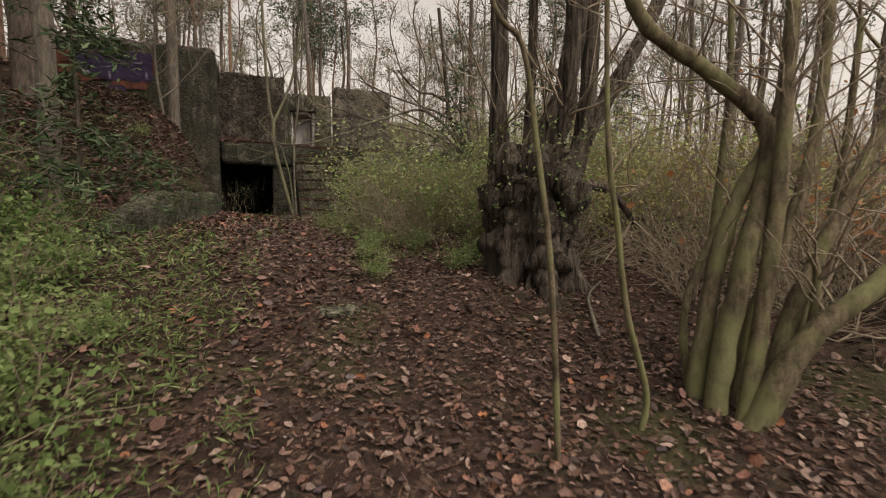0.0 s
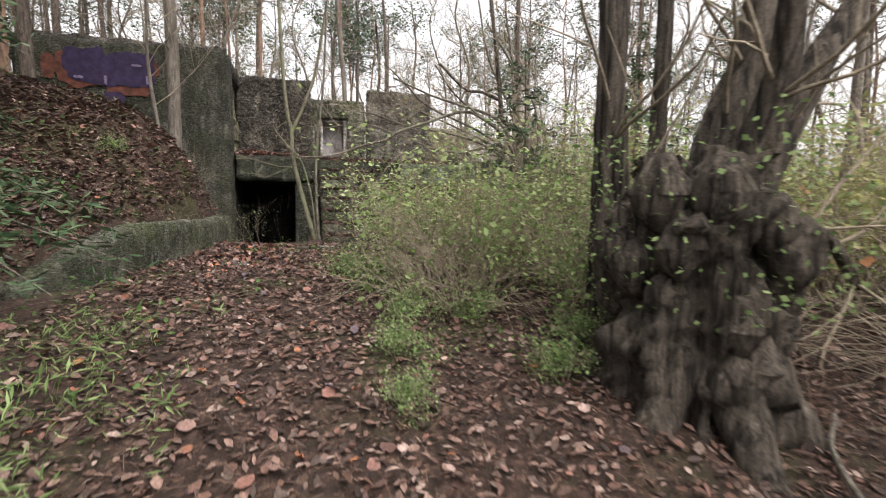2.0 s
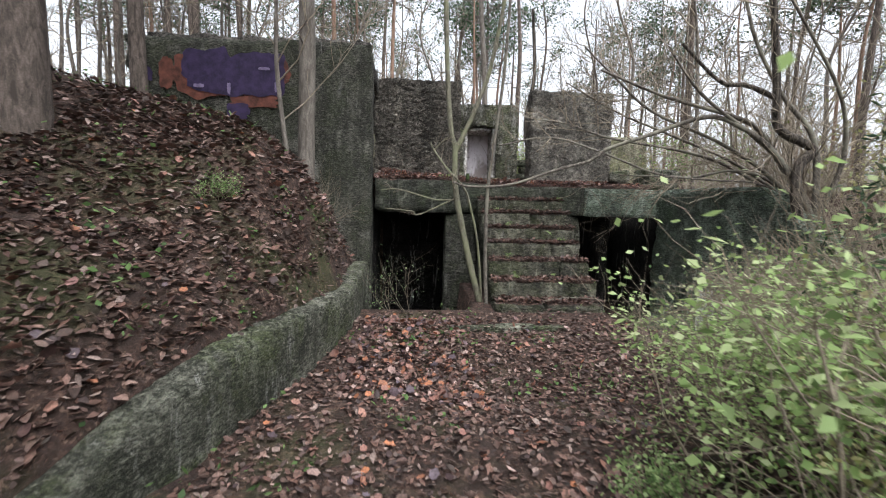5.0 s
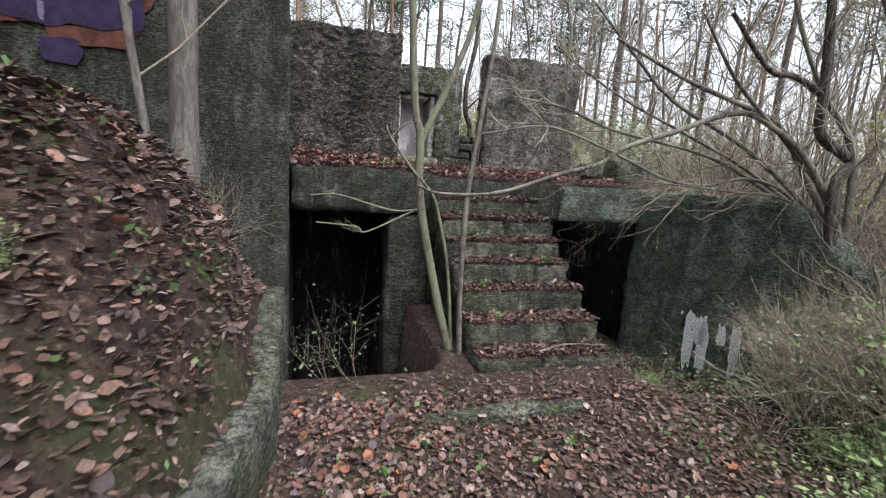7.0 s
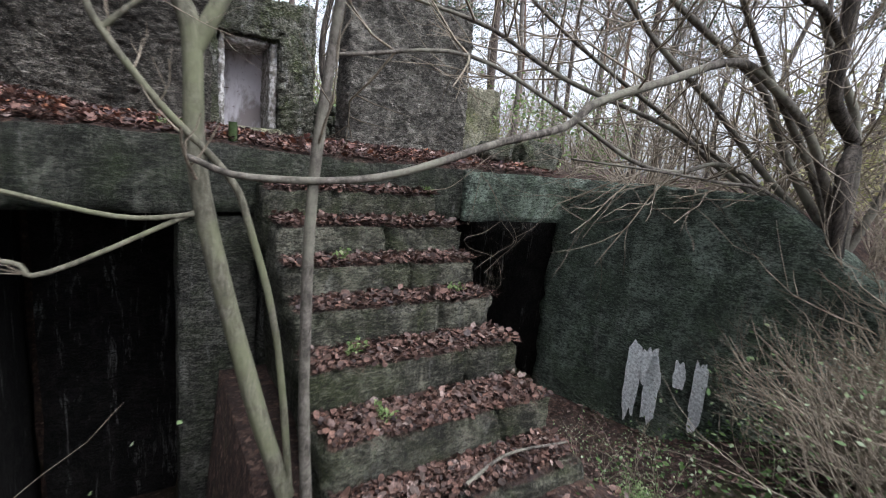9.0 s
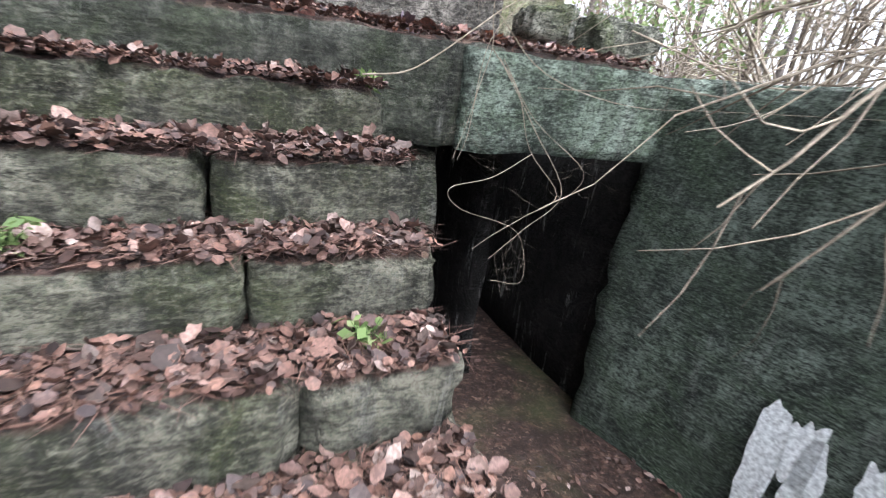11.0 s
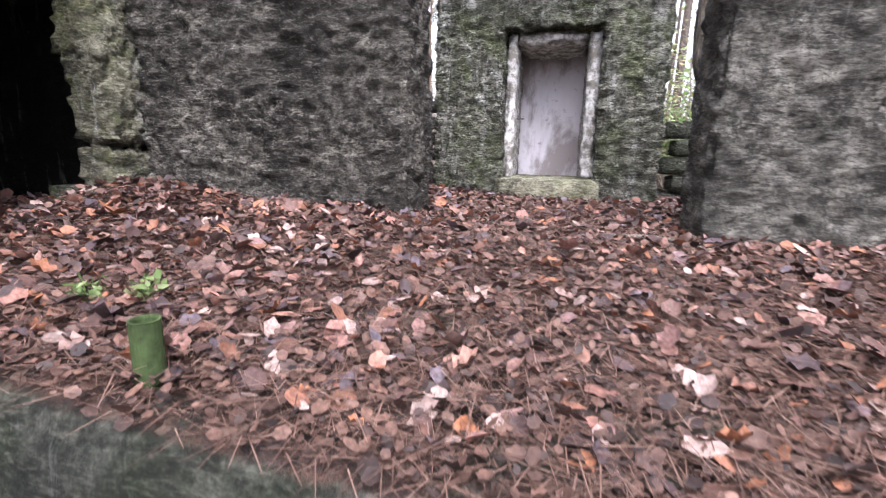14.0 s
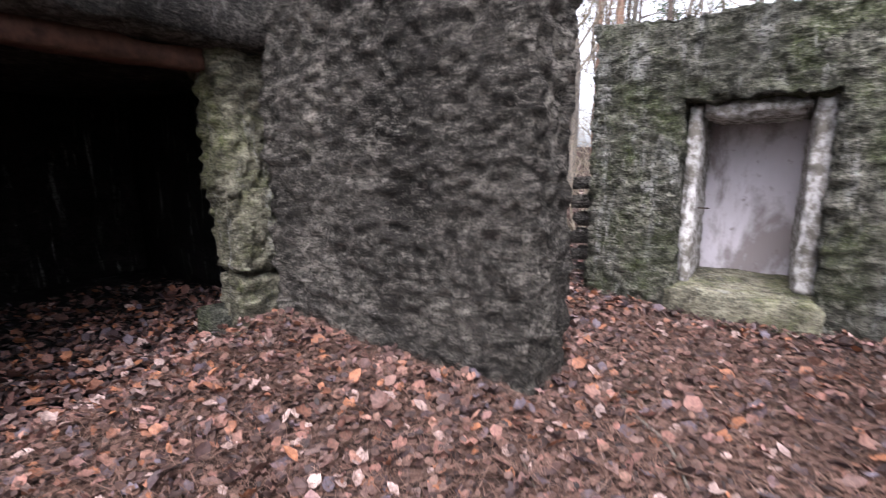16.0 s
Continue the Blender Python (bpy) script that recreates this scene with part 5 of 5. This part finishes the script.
TERRACE_LEAVES = [p for p in strew(12000, -3.7, 2.0, 0.12, 4.4, 0.03) if RNG.random() < (0.95 if p[0] + 0.5 * noise.noise((p[0] * 1.2, p[1] * 1.2, 3)) < -1.7 else 0.5)] + strew(900, -3.6, 2.0, 4.4, 6.4) + strew(700, -4.9, -3.7, 0.3, 1.9, 0.02)
STAIR_LEAVES = [p for p in strew(3000, -1.62, 0.0, -2.5, -0.03, 0.03) if all(p[1] > y0 + 0.04 or p[1] < y0 for y0, _ in STEPS)]
litter("leaf_litter_terrace", "thick carpet of fallen brown and orange leaves on the terrace", LITTER, 0.066, TERRACE_LEAVES[::2], 0.3)
litter("oak_leaf_litter", "curled lobed oak leaves among the terrace litter", LITTER, 0.066, TERRACE_LEAVES[1::2], 0.4, BROAD_V, BROAD_F, 1.6)
litter("leaf_crumbs", "small brown leaf fragments over the terrace and stairs", LITTER_CRUMB, 0.032, strew(22000, -3.7, 2.0, 0.0, 4.2, 0.04) + strew(9000, -1.62, 0.0, -2.5, -0.03, 0.03), 0.4, BROAD_V, BROAD_F)
litter("leaf_litter_stairs", "fallen brown leaves lying on the stair treads", LITTER_DULL, 0.055, STAIR_LEAVES[::2], 0.35)
litter("oak_leaf_litter_stairs", "curled lobed oak leaves on the stair treads", LITTER_DULL, 0.055, STAIR_LEAVES[1::2], 0.45, BROAD_V, BROAD_F, 1.6)
litter("needle_litter", "dry brown pine needles scattered over the terrace and stairs", NEEDLES, 0.10, strew(60000, -3.6, 2.0, 0.0, 3.8, 0.04) + strew(6000, -4, 1.6, -15.4, -10, 0.02) + strew(6000, -1.6, 0.0, -2.4, -0.03, 0.02), 0.12, NEEDLE_V, NEEDLE_F)
litter("leaf_litter_path", "rotting brown leaves covering the woodland path", LITTER_DULL, 0.055, strew(34000, -4.2, 1.8, -15.6, -3.0, 0.02) + strew(2600, -3.4, 0.1, -5.2, -2.6, 0.02) + strew(1800, 0.1, 2.6, -5.5, -0.4, 0.02), 0.3)
litter("leaf_litter_slope", "brown beech leaves on the slope above the retaining wall", LITTER_DULL, 0.07, strew(9000, -9.0, -3.8, -9.6, -0.85, 0.02, lambda x, y: x < retain_x(y) - 0.25) + strew(9000, -6.2, -3.8, -8.0, -1.0, 0.03, lambda x, y: x < retain_x(y) - 0.25), 0.35)
litter("leaf_litter_far", "brown leaf litter in the undergrowth", LITTER_DULL, 0.085, strew(9000, 1.8, 9, -15, -3, 0.02) + strew(2500, -9, -4.2, -17, -9.4, 0.02) + strew(3000, -10, 10, 6.4, 12, 0.02), 0.35)
CHAMBER_LEAVES = [p for p in strew(5200, -6.6, -3.66, -0.15, 2.6, 0.03) if RNG.random() < 1.25 + 0.38 * (p[0] + 3.66)]
litter("leaf_litter_chamber", "brown leaves blown onto the floor of the dark chamber", LITTER, 0.066, CHAMBER_LEAVES[::2], 0.3)
litter("oak_leaf_litter_chamber", "curled lobed oak leaves at the mouth of the dark chamber", LITTER, 0.066, CHAMBER_LEAVES[1::2], 0.4, BROAD_V, BROAD_F, 1.6)
litter("green_ground_cover", "small bright green grass and small plants growing through the litter", LEAF_LUSH, 0.075,
       [p for p in strew(15000, -5.8, -2.6, -15.4, -8.6, 0.3) if noise.noise((p[0] * 1.3, p[1] * 1.3, 2)) > -0.15 - 0.2 * (p[0] + 3.0)] + strew(900, -1.4, 1.6, -8.5, -4.6, 0.2), 1.0, SMALL_V * np.array((0.22, 1, 1)), SMALL_F)
litter("path_leaves_pale", "pale bleached leaves scattered on the path and slope", LITTER, 0.062, strew(1600, -4.0, 0.5, -15.0, -3.0, 0.03) + strew(900, -3.5, -2.2, -5.5, -2.9, 0.03) + strew(1500, -8, -3.9, -8.5, -1.0, 0.03, lambda x, y: x < retain_x(y) - 0.25), 0.45, BROAD_V, BROAD_F, 1.5)
litter("herb_patches", "green herbs and moss patches along the path and wall", LEAF_DARK, 0.05,
       [p for p in strew(4200, -4.4, 2.6, -10, -2.6, 0.12) if noise.noise((p[0] * 1.1, p[1] * 1.1, 7)) > 0.12] + strew(400, 0.6, 2.7, -3.9, -2.0, 0.3) + [p for p in strew(2600, -7.5, -3.9, -9.0, -1.0, 0.12, lambda x, y: x < retain_x(y) - 0.25) if noise.noise((p[0] * 1.7, p[1] * 1.7, 4)) > 0.05], 0.6, SMALL_V, SMALL_F)



def herb(at, n, r, seed, label, mat=LEAF_GREEN):
    """A small rosette of leaves on thin stalks."""
    rng = np.random.default_rng(seed)
    ob = thing("small_herb", label, "plant", "herbs on the stairs", at=at)
    stalks = Limbs()
    pos = []
    for _ in range(n):
        a, k = rng.uniform(0, 6.28), rng.uniform(0.3, 1)
        tip = Vector((r * k * math.cos(a), r * k * math.sin(a), r * rng.uniform(0.4, 1.5)))
        stalks.tube([Vector((0, 0, -0.01)), tip * 0.5 + Vector((0, 0, 0.01)), tip], 0.0016, 0.001, 3)
        pos += [tuple(tip * t + Vector(rng.normal(0, 0.008, 3))) for t in (0.6, 0.8, 1.0)]
    part_me("twig_spray", stalks.mesh("twig_spray", LEAF_DARK), ob)
    part_me("foliage", scatter("foliage", SMALL_V, SMALL_F, pos, 0.04, mat, rng, 0.6), ob)


for k, (x, y, r) in enumerate(((-0.30, -1.28, 0.07), (-0.08, -0.28, 0.045), (-1.30, -1.62, 0.09), (-1.22, -1.02, 0.08), (-1.25, -2.02, 0.08), (-1.35, -0.66, 0.06), (-2.35, 0.42, 0.06), (-2.2, 0.5, 0.05))):
    herb((x, y, rest_z(x, y)), 16, r, 90 + k, "small bright green fern among the leaves on concrete")

# fallen sticks
for pts, r in (([(-0.62, 2.05, 2.44), (-0.35, 1.95, 2.46), (-0.12, 1.78, 2.44)], 0.013), ([(-1.55, 2.5, 2.43), (-1.2, 2.2, 2.44), (-1.05, 1.9, 2.43)], 0.012), ([(-0.9, -2.45, 0.43), (-0.5, -2.35, 0.46), (-0.02, -2.4, 0.45)], 0.014),
               ([(-1.9, 2.0, 2.43), (-1.5, 1.55, 2.43)], 0.008), ([(0.2, -12.0, -0.42), (0.7, -11.2, -0.25), (1.1, -10.9, -0.15)], 0.02), ([(0.3, -5.0, 0.08), (1.0, -4.4, 0.3), (1.5, -4.1, 0.5)], 0.012)):
    limbs = Limbs()
    limbs.tube(spline(pts, 5), r, r * 0.6, 7, 0.2)
    tagged(new("fallen_stick", limbs.mesh("fallen_stick", BARK_SHRUB)), "dry fallen stick lying on the leaves", "stick", "fallen sticks")
